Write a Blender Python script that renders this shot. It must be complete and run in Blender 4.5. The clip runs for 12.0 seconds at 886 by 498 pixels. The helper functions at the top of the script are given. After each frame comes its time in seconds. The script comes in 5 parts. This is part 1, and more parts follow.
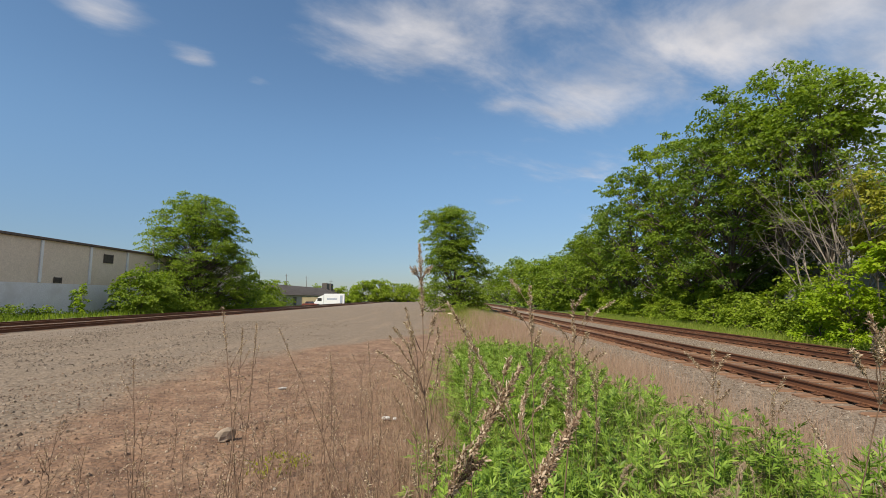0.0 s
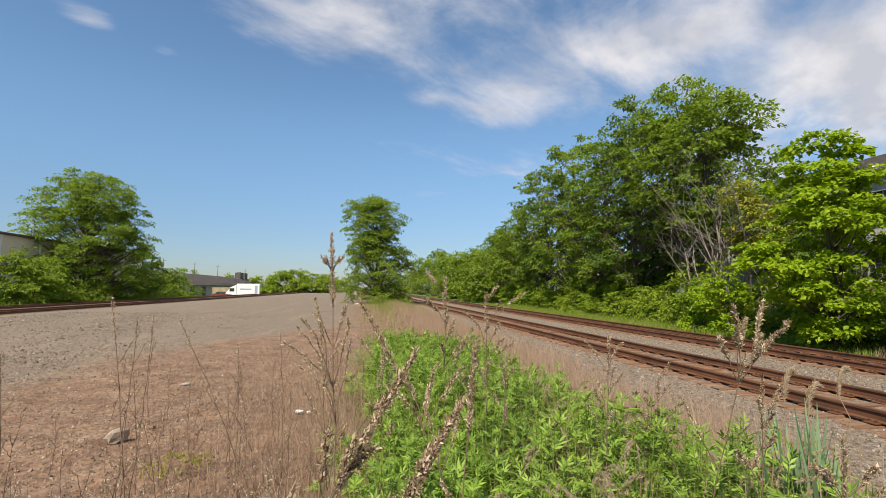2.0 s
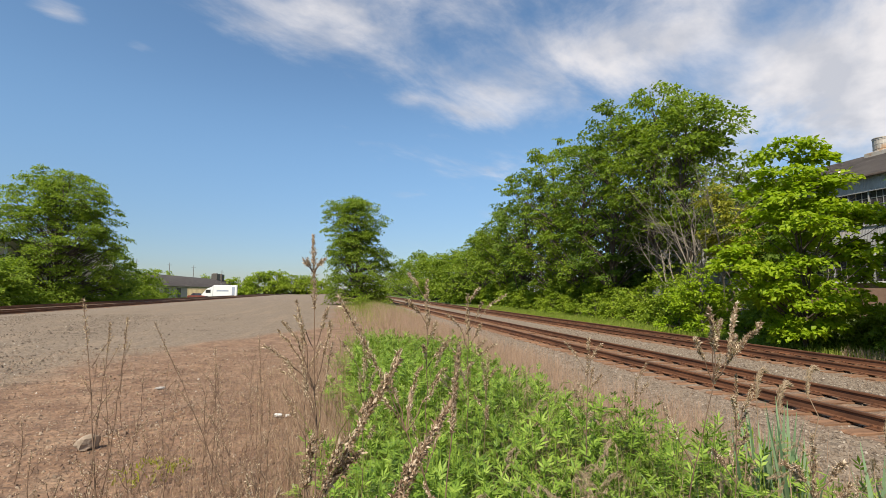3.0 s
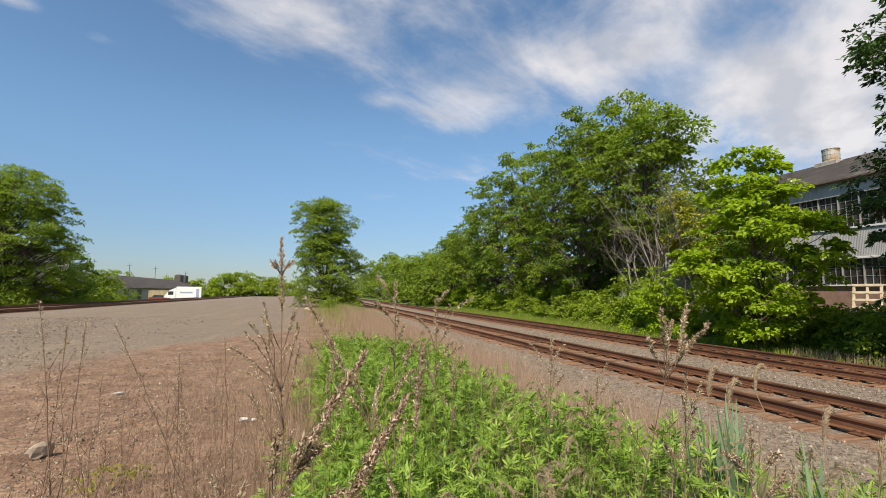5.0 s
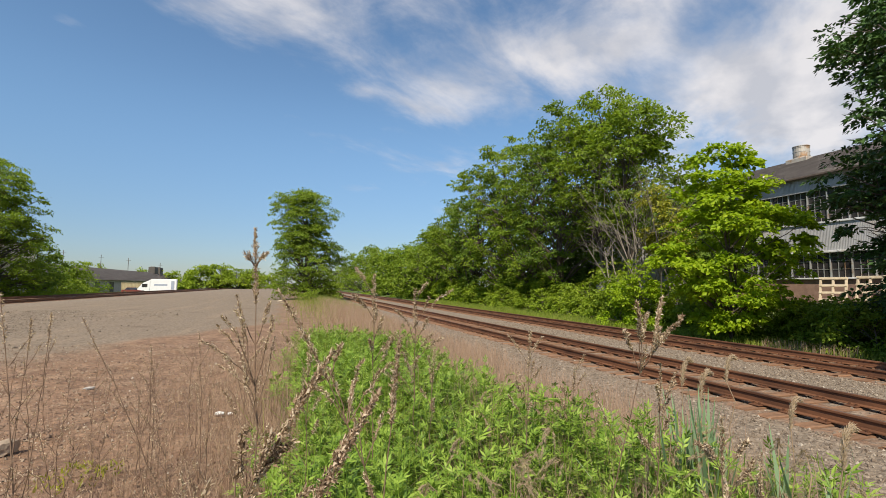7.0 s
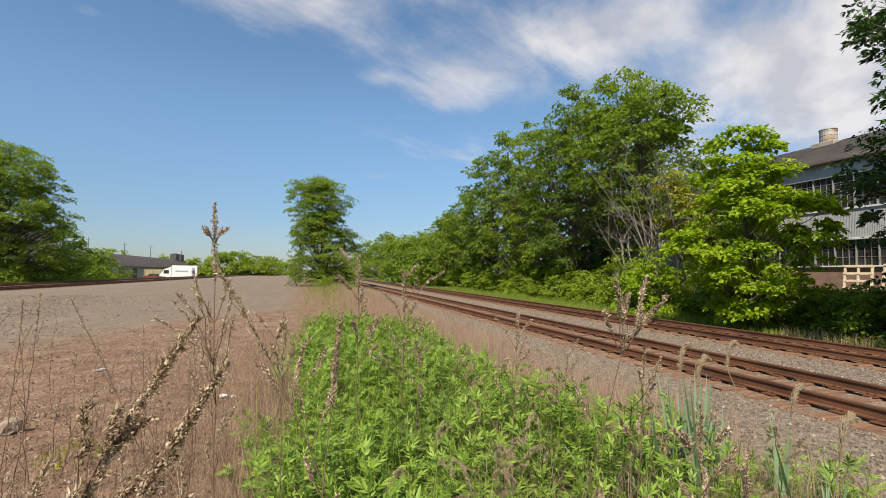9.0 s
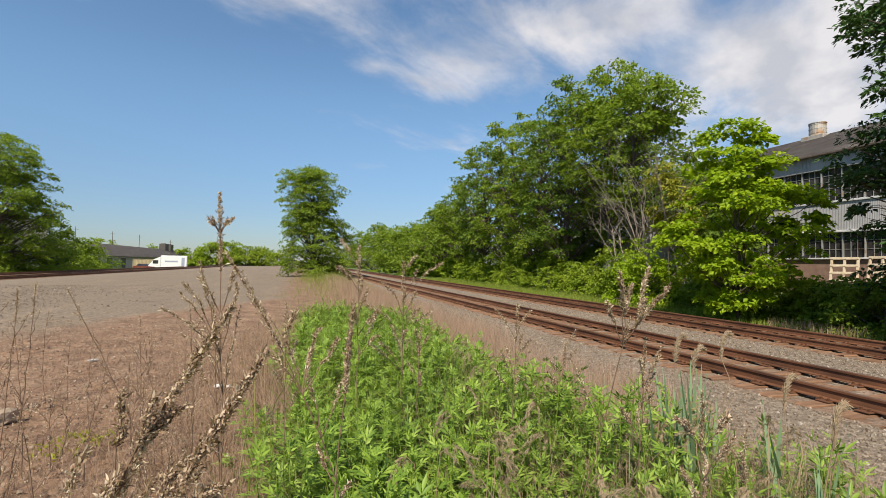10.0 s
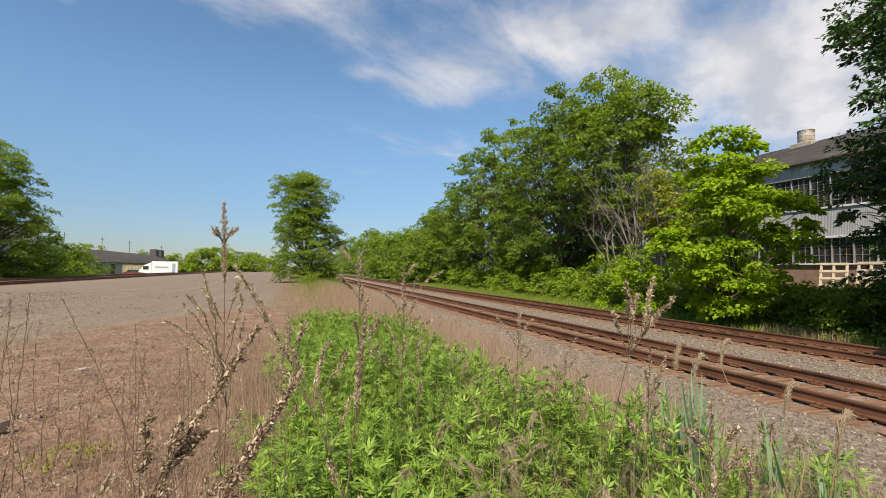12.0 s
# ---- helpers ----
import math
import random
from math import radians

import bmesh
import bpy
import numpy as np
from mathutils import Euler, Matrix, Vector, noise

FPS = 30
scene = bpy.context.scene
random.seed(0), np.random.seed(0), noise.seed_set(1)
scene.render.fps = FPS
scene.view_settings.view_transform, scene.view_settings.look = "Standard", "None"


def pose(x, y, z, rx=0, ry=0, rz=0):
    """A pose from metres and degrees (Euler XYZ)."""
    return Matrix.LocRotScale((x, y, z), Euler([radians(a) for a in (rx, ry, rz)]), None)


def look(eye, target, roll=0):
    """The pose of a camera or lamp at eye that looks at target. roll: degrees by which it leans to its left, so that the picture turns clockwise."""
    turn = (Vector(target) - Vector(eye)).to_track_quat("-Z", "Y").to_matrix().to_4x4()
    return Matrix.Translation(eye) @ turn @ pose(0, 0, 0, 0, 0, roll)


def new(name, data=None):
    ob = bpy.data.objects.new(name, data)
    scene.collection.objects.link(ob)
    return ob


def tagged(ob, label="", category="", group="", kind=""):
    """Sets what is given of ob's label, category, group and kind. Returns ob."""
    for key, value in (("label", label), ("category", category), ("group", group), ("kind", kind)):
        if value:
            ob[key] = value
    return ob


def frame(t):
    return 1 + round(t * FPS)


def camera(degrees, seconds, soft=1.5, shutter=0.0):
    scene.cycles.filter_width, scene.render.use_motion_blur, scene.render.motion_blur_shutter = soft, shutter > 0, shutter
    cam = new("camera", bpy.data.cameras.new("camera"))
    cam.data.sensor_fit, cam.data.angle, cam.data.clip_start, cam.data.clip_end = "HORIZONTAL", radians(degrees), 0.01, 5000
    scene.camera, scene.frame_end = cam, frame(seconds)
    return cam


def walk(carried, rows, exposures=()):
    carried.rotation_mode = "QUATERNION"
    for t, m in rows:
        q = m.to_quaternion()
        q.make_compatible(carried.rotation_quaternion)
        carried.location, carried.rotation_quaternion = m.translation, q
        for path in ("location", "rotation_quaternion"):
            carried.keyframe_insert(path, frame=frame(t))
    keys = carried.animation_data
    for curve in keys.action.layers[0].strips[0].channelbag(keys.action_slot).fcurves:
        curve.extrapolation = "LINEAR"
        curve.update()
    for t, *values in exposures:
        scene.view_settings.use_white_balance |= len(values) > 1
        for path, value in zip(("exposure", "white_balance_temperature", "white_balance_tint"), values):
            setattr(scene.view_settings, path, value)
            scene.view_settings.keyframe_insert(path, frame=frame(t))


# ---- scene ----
cam = camera(87.07, 12.0, soft=0.7)
walk(cam, [
    (0, pose(-0.054, 0.047, 1.801, 95.96, -0.10, -0.20)),
    (0.5, pose(0.023, -0.053, 1.782, 94.82, -0.31, -4.29)),
    (1, pose(0.053, -0.036, 1.778, 94.44, -0.42, -6.40)),
    (1.5, pose(-0.043, 0.022, 1.792, 94.54, -0.54, -8.08)),
    (2, pose(-0.012, 0.041, 1.798, 94.98, -0.56, -9.71)),
    (2.5, pose(-0.010, 0.030, 1.804, 95.11, -0.52, -10.79)),
    (3, pose(-0.021, 0.039, 1.802, 95.17, -0.54, -12.08)),
    (5, pose(-0.015, -0.018, 1.802, 95.48, -0.64, -15.61)),
    (5.5, pose(-0.020, -0.016, 1.800, 95.39, -0.69, -16.10)),
    (6, pose(-0.023, -0.018, 1.801, 94.96, -0.70, -16.93)),
    (6.5, pose(0.000, -0.000, 1.800, 94.81, -0.70, -17.50)),
    (7, pose(0.001, -0.003, 1.801, 94.61, -0.68, -17.97)),
    (9, pose(0.221, 0.039, 1.763, 93.05, -0.88, -16.00)),
    (9.5, pose(0.224, 0.044, 1.765, 92.40, -1.03, -16.46)),
    (10, pose(0.164, 0.044, 1.762, 91.95, -1.05, -17.01)),
    (10.5, pose(0.055, 0.074, 1.779, 91.84, -0.98, -17.64)),
    (11, pose(0.054, 0.064, 1.784, 91.99, -0.95, -17.87)),
    (11.5, pose(0.095, 0.051, 1.779, 92.15, -0.91, -17.80)),
    (12, pose(0.115, 0.068, 1.781, 92.65, -0.99, -17.87)),
], [(0.0, 0.27), (0.5, 0.37), (1.2, 0.44), (2.5, 0.48), (5.0, 0.43), (7.0, 0.41), (12.0, 0.44)])

# ---- world, sun, exposure ----
SUN_DIR = Vector((-0.46, -0.72, 1.0)).normalized()      # towards the sun

world = bpy.data.worlds.new("sky")
scene.world = world
world.use_nodes = True
wn, wl = world.node_tree.nodes, world.node_tree.links
wn.clear()


def wmath(op, a, b=None, clamp=False):
    n = wn.new("ShaderNodeMath")
    n.operation, n.use_clamp = op, clamp
    for i, v in enumerate((a, b)):
        if v is None:
            continue
        if isinstance(v, (int, float)):
            n.inputs[i].default_value = v
        else:
            wl.new(v, n.inputs[i])
    return n.outputs[0]


sky = wn.new("ShaderNodeTexSky")
sky.sky_type, sky.sun_disc = "NISHITA", False
sky.sun_elevation = math.asin(SUN_DIR.z)
sky.sun_rotation = math.atan2(SUN_DIR.x, SUN_DIR.y)
sky.air_density, sky.dust_density, sky.ozone_density = 1.0, 0.4, 1.2
sky.altitude = 400
coord = wn.new("ShaderNodeTexCoord")
sep = wn.new("ShaderNodeSeparateXYZ")
wl.new(coord.outputs["Generated"], sep.inputs[0])
up = wmath("ADD", wmath("MAXIMUM", sep.outputs["Z"], 0.0), 0.12)
plane = wn.new("ShaderNodeCombineXYZ")
wl.new(wmath("DIVIDE", sep.outputs["X"], up), plane.inputs[0])
wl.new(wmath("DIVIDE", sep.outputs["Y"], up), plane.inputs[1])
turned = wn.new("ShaderNodeMapping")
turned.inputs["Rotation"].default_value = (0, 0, radians(-35))
wl.new(plane.outputs[0], turned.inputs[0])
stretch = wn.new("ShaderNodeMapping")
stretch.inputs["Scale"].default_value = (0.62, 1.0, 1.0)
stretch.inputs["Location"].default_value = (0.9, 0.4, 0)
wl.new(turned.outputs[0], stretch.inputs[0])
puff = wn.new("ShaderNodeTexNoise")
puff.inputs["Scale"].default_value, puff.inputs["Detail"].default_value = 2.6, 10
puff.inputs["Roughness"].default_value, puff.inputs["Distortion"].default_value = 0.6, 0.3
wl.new(stretch.outputs[0], puff.inputs["Vector"])
# more cloud to the east (the sun's side) and overhead
side = wmath("MULTIPLY", wmath("SUBTRACT", sep.outputs["X"], 0.30), 0.42)
high = wmath("MULTIPLY", wmath("SUBTRACT", sep.outputs["Z"], 0.38), 0.30)
cover = wmath("ADD", wmath("ADD", puff.outputs["Fac"], side), high)
# banks of cloud: place on the sky's plane, radius, weight
for cx, cy, r, w in ((0.50, 1.88, 0.34, 0.21), (0.23, 1.79, 0.13, 0.14), (0.90, 1.20, 0.34, 0.20), (1.62, 1.12, 0.60, 0.22), (2.10, 1.35, 0.55, 0.20),
                     (-0.95, 1.22, 0.26, 0.50), (-0.81, 1.46, 0.15, 0.46), (-0.66, 1.61, 0.12, 0.40), (-0.18, 1.30, 0.46, 0.27), (0.30, 1.52, 0.62, 0.15), (0.95, 1.55, 0.50, 0.08)):
    away = wn.new("ShaderNodeVectorMath")
    away.operation = "DISTANCE"
    wl.new(plane.outputs[0], away.inputs[0])
    away.inputs[1].default_value = (cx, cy, 0)
    near_bank = wn.new("ShaderNodeMapRange")
    near_bank.interpolation_type = "SMOOTHSTEP"
    near_bank.inputs["From Min"].default_value, near_bank.inputs["From Max"].default_value = r, 0.0
    near_bank.inputs["To Max"].default_value = w
    wl.new(away.outputs["Value"], near_bank.inputs["Value"])
    cover = wmath("ADD", cover, near_bank.outputs[0])
ramp = wn.new("ShaderNodeMapRange")
ramp.interpolation_type = "SMOOTHSTEP"
ramp.inputs["From Min"].default_value, ramp.inputs["From Max"].default_value = 0.45, 0.92
ramp.inputs["To Max"].default_value = 0.9
wl.new(cover, ramp.inputs["Value"])
low_fade = wn.new("ShaderNodeMapRange")
low_fade.inputs["From Min"].default_value, low_fade.inputs["From Max"].default_value = 0.05, 0.22
wl.new(sep.outputs["Z"], low_fade.inputs["Value"])
mixc = wn.new("ShaderNodeMix")
mixc.data_type = "RGBA"
wl.new(wmath("MULTIPLY", ramp.outputs[0], low_fade.outputs[0]), mixc.inputs["Factor"])
deep = wn.new("ShaderNodeHueSaturation")
deep.inputs["Saturation"].default_value = 1.08
wl.new(sky.outputs[0], deep.inputs["Color"])
tint = wn.new("ShaderNodeMix")
tint.data_type, tint.blend_type = "RGBA", "MULTIPLY"
tint.inputs["Factor"].default_value = 1.0
tint.inputs["B"].default_value = (0.92, 0.985, 0.97, 1)
wl.new(deep.outputs[0], tint.inputs["A"])
# the air near the ground is a little duller than a clean sky
dull = wn.new("ShaderNodeMapRange")
dull.interpolation_type = "SMOOTHSTEP"
dull.inputs["From Min"].default_value, dull.inputs["From Max"].default_value = -0.05, 0.36
wl.new(sep.outputs["Z"], dull.inputs["Value"])
haze = wn.new("ShaderNodeMix")
haze.data_type = "RGBA"
haze.inputs["A"].default_value, haze.inputs["B"].default_value = (0.41, 0.425, 0.545, 1), (1, 1, 1, 1)
wl.new(dull.outputs[0], haze.inputs["Factor"])
calm = wn.new("ShaderNodeVectorMath")
calm.operation = "MULTIPLY"
wl.new(tint.outputs["Result"], calm.inputs[0])
wl.new(haze.outputs["Result"], calm.inputs[1])
wl.new(calm.outputs[0], mixc.inputs["A"])
shade = wn.new("ShaderNodeTexNoise")
shade.inputs["Scale"].default_value, shade.inputs["Detail"].default_value = 5.0, 8
wl.new(stretch.outputs[0], shade.inputs["Vector"])
body = wn.new("ShaderNodeMapRange")
body.inputs["From Min"].default_value, body.inputs["From Max"].default_value = 0.38, 0.62
wl.new(shade.outputs["Fac"], body.inputs["Value"])
white = wn.new("ShaderNodeMix")
white.data_type = "RGBA"
white.inputs["A"].default_value, white.inputs["B"].default_value = (3.9, 3.9, 4.15, 1), (5.7, 5.45, 5.4, 1)
wl.new(body.outputs[0], white.inputs["Factor"])
wl.new(white.outputs["Result"], mixc.inputs["B"])
back = wn.new("ShaderNodeBackground")
back.inputs["Strength"].default_value = 0.116
wl.new(mixc.outputs["Result"], back.inputs["Color"])
out = wn.new("ShaderNodeOutputWorld")
wl.new(back.outputs[0], out.inputs["Surface"])

sun = new("sun", bpy.data.lights.new("sun", "SUN"))
sun.data.energy, sun.data.angle, sun.data.color = 5.3, radians(0.6), (1.0, 0.905, 0.735)
sun.matrix_world = look(SUN_DIR * 100, (0, 0, 0))


# ---- materials ----
def graph(name):
    m = bpy.data.materials.new(name)
    m.use_nodes = True
    t = m.node_tree
    return m, t.nodes, t.links, t.nodes["Principled BSDF"]


def noise_of(n, l, scale, detail=4, rough=0.55, space="Object", stretch=None):
    c = n.new("ShaderNodeTexCoord")
    v = c.outputs[space]
    if stretch:
        mp = n.new("ShaderNodeMapping")
        mp.inputs["Scale"].default_value = stretch
        l.new(v, mp.inputs[0])
        v = mp.outputs[0]
    t = n.new("ShaderNodeTexNoise")
    t.inputs["Scale"].default_value, t.inputs["Detail"].default_value, t.inputs["Roughness"].default_value = scale, detail, rough
    l.new(v, t.inputs["Vector"])
    return t.outputs["Fac"]


def ramp_of(n, l, fac, stops):
    r = n.new("ShaderNodeValToRGB")
    while len(r.color_ramp.elements) < len(stops):
        r.color_ramp.elements.new(0.5)
    for e, (p, c) in zip(r.color_ramp.elements, stops):
        e.position, e.color = p, (*c, 1)
    l.new(fac, r.inputs[0])
    return r.outputs[0]


def mix_of(n, l, fac, a, b, mode="MIX"):
    m = n.new("ShaderNodeMix")
    m.data_type, m.blend_type = "RGBA", mode
    for s, v in (("Factor", fac), ("A", a), ("B", b)):
        if isinstance(v, (int, float)):
            m.inputs[s].default_value = v
        elif isinstance(v, tuple):
            m.inputs[s].default_value = (*v, 1)
        else:
            l.new(v, m.inputs[s])
    return m.outputs["Result"]


def math_of(n, l, op, a, b=None, clamp=False):
    m = n.new("ShaderNodeMath")
    m.operation, m.use_clamp = op, clamp
    for i, v in enumerate((a, b)):
        if v is None:
            continue
        if isinstance(v, (int, float)):
            m.inputs[i].default_value = v
        else:
            l.new(v, m.inputs[i])
    return m.outputs[0]


def range_of(n, l, v, a, b, c=0.0, d=1.0):
    m = n.new("ShaderNodeMapRange")
    m.interpolation_type = "SMOOTHSTEP"
    l.new(v, m.inputs["Value"])
    for k, x in (("From Min", a), ("From Max", b), ("To Min", c), ("To Max", d)):
        m.inputs[k].default_value = x
    return m.outputs[0]


def bump_of(n, l, height, bsdf, strength=0.4, dist=0.01):
    b = n.new("ShaderNodeBump")
    b.inputs["Strength"].default_value, b.inputs["Distance"].default_value = strength, dist
    l.new(height, b.inputs["Height"])
    l.new(b.outputs[0], bsdf.inputs["Normal"])


def surface(name, dark, light, scale=6.0, rough=0.8, metal=0.0, fine=60.0, bump=0.3, dist=0.004, stain=None, stain_scale=1.2, stretch=None):
    """A worn surface: two tones by a coarse noise, a fine grain, and stains of a third tone."""
    m, n, l, p = graph(name)
    col = ramp_of(n, l, noise_of(n, l, scale, 5, 0.6, stretch=stretch), [(0.3, dark), (0.7, light)])
    grain = noise_of(n, l, fine, 3, 0.6, stretch=stretch)
    col = mix_of(n, l, 0.35, col, ramp_of(n, l, grain, [(0.3, (0.45, 0.45, 0.45)), (0.7, (1, 1, 1))]), "MULTIPLY")
    if stain:
        s = range_of(n, l, noise_of(n, l, stain_scale, 6, 0.65), 0.52, 0.68)
        col = mix_of(n, l, s, col, stain)
    l.new(col, p.inputs["Base Color"])
    p.inputs["Roughness"].default_value, p.inputs["Metallic"].default_value = rough, metal
    bump_of(n, l, grain, p, bump, dist)
    return m


def leafy(name, stops, glow=0.35, rough=0.55, clump=0.35):
    """Leaves: a tone for each leaf, drifting from clump to clump, with light shining through."""
    m, n, l, p = graph(name)
    g = n.new("ShaderNodeNewGeometry")
    drift = noise_of(n, l, clump, 3, 0.6)
    f = math_of(n, l, "ADD", math_of(n, l, "MULTIPLY", g.outputs["Random Per Island"], 0.5), math_of(n, l, "MULTIPLY", drift, 0.55), True)
    col = ramp_of(n, l, f, stops)
    l.new(col, p.inputs["Base Color"])
    p.inputs["Roughness"].default_value = rough
    p.inputs["Specular IOR Level"].default_value = 0.3
    t = n.new("ShaderNodeBsdfTranslucent")
    l.new(mix_of(n, l, 1.0, col, (1.0, 1.0, 0.5), "MULTIPLY"), t.inputs["Color"])
    mx = n.new("ShaderNodeMixShader")
    mx.inputs[0].default_value = glow
    l.new(p.outputs[0], mx.inputs[1])
    l.new(t.outputs[0], mx.inputs[2])
    l.new(mx.outputs[0], n["Material Output"].inputs["Surface"])
    return m


def ground_material():
    m, n, l, p = graph("ground_soil")
    g = n.new("ShaderNodeNewGeometry")
    s = n.new("ShaderNodeSeparateXYZ")
    l.new(g.outputs["Position"], s.inputs[0])
    X, Y = s.outputs["X"], s.outputs["Y"]
    wob = noise_of(n, l, 0.35, 6, 0.65)
    wobx = math_of(n, l, "ADD", X, math_of(n, l, "MULTIPLY", math_of(n, l, "SUBTRACT", wob, 0.5), 5.0))
    fine = noise_of(n, l, 9.0, 9, 0.8)
    mid = noise_of(n, l, 1.6, 6, 0.65)
    vor = n.new("ShaderNodeTexVoronoi")
    vor.inputs["Scale"].default_value = 17.0
    c = n.new("ShaderNodeTexCoord")
    l.new(c.outputs["Object"], vor.inputs["Vector"])
    dirt = ramp_of(n, l, mid, [(0.3, (0.118, 0.064, 0.037)), (0.5, (0.215, 0.130, 0.080)), (0.75, (0.315, 0.215, 0.140))])
    stone = ramp_of(n, l, vor.outputs["Color"], [(0.0, (0.125, 0.094, 0.067)), (0.5, (0.21, 0.165, 0.120)), (1.0, (0.31, 0.255, 0.198))])
    gravel = mix_of(n, l, 0.55, ramp_of(n, l, mid, [(0.3, (0.140, 0.105, 0.073)), (0.7, (0.200, 0.153, 0.108))]), stone)
    # tyre tracks and worn lanes along the lot
    lanes = noise_of(n, l, 0.5, 5, 0.6, stretch=(2.2, 0.22, 1))
    gravel = mix_of(n, l, range_of(n, l, lanes, 0.5, 0.62, 0, 0.55), gravel, (0.245, 0.186, 0.130))
    ballast = mix_of(n, l, 0.75, (0.19, 0.155, 0.125), stone)
    rust = mix_of(n, l, range_of(n, l, noise_of(n, l, 2.2, 5, 0.7), 0.35, 0.65), ballast, (0.22, 0.112, 0.060))
    grass = ramp_of(n, l, mid, [(0.3, (0.07, 0.10, 0.025)), (0.6, (0.13, 0.18, 0.045)), (0.8, (0.25, 0.23, 0.10))])
    far = range_of(n, l, Y, 13.0, 26.0)
    to_dirt = range_of(n, l, math_of(n, l, "ADD", wobx, math_of(n, l, "MULTIPLY", far, -5.0)), -6.6, -5.0)
    streak = range_of(n, l, noise_of(n, l, 0.32, 6, 0.6, stretch=(0.7, 2.6, 1)), 0.60, 0.68, 0, 0.6)
    gravel = mix_of(n, l, streak, gravel, (0.11, 0.078, 0.055))
    col = mix_of(n, l, to_dirt, gravel, dirt)
    col = mix_of(n, l, math_of(n, l, "MULTIPLY", range_of(n, l, wobx, 2.4, 4.6), 1.0), col, ballast)
    near_r = range_of(n, l, math_of(n, l, "ABSOLUTE", math_of(n, l, "SUBTRACT", X, 8.3)), 1.0, 1.7, 1, 0)
    far_r = range_of(n, l, math_of(n, l, "ABSOLUTE", math_of(n, l, "SUBTRACT", X, 13.1)), 1.0, 1.7, 1, 0)
    col = mix_of(n, l, math_of(n, l, "MULTIPLY", math_of(n, l, "ADD", near_r, far_r, True), 0.85), col, rust)
    verge = range_of(n, l, math_of(n, l, "ADD", X, math_of(n, l, "MULTIPLY", math_of(n, l, "SUBTRACT", wob, 0.5), 2.0)), 15.3, 16.0)
    col = mix_of(n, l, verge, col, grass)
    left_b = range_of(n, l, wobx, -18.5, -17.0, 1, 0)
    col = mix_of(n, l, left_b, col, ballast)
    left_g = range_of(n, l, wobx, -31.5, -29.5, 1, 0)
    col = mix_of(n, l, left_g, col, grass)
    col = mix_of(n, l, 0.8, col, ramp_of(n, l, fine, [(0.36, (0.30, 0.27, 0.25)), (0.5, (0.85, 0.83, 0.82)), (0.66, (1.5, 1.45, 1.4))]), "MULTIPLY")
    l.new(col, p.inputs["Base Color"])
    p.inputs["Roughness"].default_value = 0.95
    h = math_of(n, l, "ADD", math_of(n, l, "MULTIPLY", vor.outputs["Distance"], -1.0), math_of(n, l, "MULTIPLY", fine, 0.9))
    bump_of(n, l, h, p, 0.7, 0.03)
    return m


M_GROUND = ground_material()


def stones_material(name, stops):
    m, n, l, p = graph(name)
    g = n.new("ShaderNodeNewGeometry")
    col = ramp_of(n, l, g.outputs["Random Per Island"], stops)
    col = mix_of(n, l, 0.4, col, ramp_of(n, l, noise_of(n, l, 45.0, 3), [(0.3, (0.5, 0.5, 0.5)), (0.7, (1.1, 1.1, 1.1))]), "MULTIPLY")
    l.new(col, p.inputs["Base Color"])
    p.inputs["Roughness"].default_value = 0.9
    return m


M_BALLAST = stones_material("ballast_stone", [(0.0, (0.095, 0.066, 0.046)), (0.4, (0.178, 0.136, 0.100)), (0.9, (0.245, 0.196, 0.150)), (1.0, (0.36, 0.31, 0.255))])
M_PEBBLE = stones_material("lot_pebble", [(0.0, (0.11, 0.065, 0.045)), (0.5, (0.22, 0.15, 0.105)), (0.975, (0.32, 0.25, 0.18)), (1.0, (0.48, 0.43, 0.37))])
M_GRAVEL = stones_material("lot_gravel", [(0.0, (0.085, 0.062, 0.046)), (0.5, (0.165, 0.130, 0.098)), (0.96, (0.245, 0.20, 0.158)), (1.0, (0.40, 0.36, 0.30))])
M_RUST = surface("rusted_rail_steel", (0.075, 0.030, 0.014), (0.21, 0.088, 0.040), 5, 0.75, 0.2, 90, 0.4, 0.003, stretch=(1, 0.25, 1))
M_RAILTOP = surface("worn_rail_head", (0.13, 0.075, 0.055), (0.24, 0.16, 0.125), 8, 0.45, 0.6, 120, 0.1, 0.001, stretch=(1, 0.1, 1))
M_TIE = surface("weathered_tie_wood", (0.10, 0.050, 0.026), (0.28, 0.15, 0.082), 3, 0.9, 0, 24, 0.7, 0.012, stretch=(0.3, 2.5, 1))
M_BARK = surface("tree_bark", (0.06, 0.045, 0.035), (0.16, 0.125, 0.095), 5, 0.9, 0, 25, 0.8, 0.02, stretch=(1, 1, 0.25))
M_BARE = surface("bare_grey_branch", (0.17, 0.14, 0.115), (0.30, 0.26, 0.215), 4, 0.9, 0, 25, 0.5, 0.01)
M_LEAF = leafy("broad_leaves", [(0.1, (0.095, 0.155, 0.015)), (0.5, (0.195, 0.29, 0.028)), (0.9, (0.32, 0.40, 0.05))], 0.58)
M_LEAF_DARK = leafy("maple_leaves", [(0.1, (0.055, 0.105, 0.014)), (0.5, (0.135, 0.22, 0.027)), (0.9, (0.225, 0.305, 0.045))], 0.56)
# green leaves coloured far darker, to stand for shade on the maple's near side
M_LEAF_MAPLE_SHADE = leafy("shade_darkened_maple_leaves", [(0.1, (0.018, 0.045, 0.010)), (0.5, (0.036, 0.085, 0.016)), (0.9, (0.075, 0.14, 0.028))], 0.15)
M_LEAF_LIME = leafy("bright_lime_leaves", [(0.1, (0.15, 0.245, 0.007)), (0.5, (0.27, 0.395, 0.011)), (0.9, (0.40, 0.50, 0.03))], 0.5)
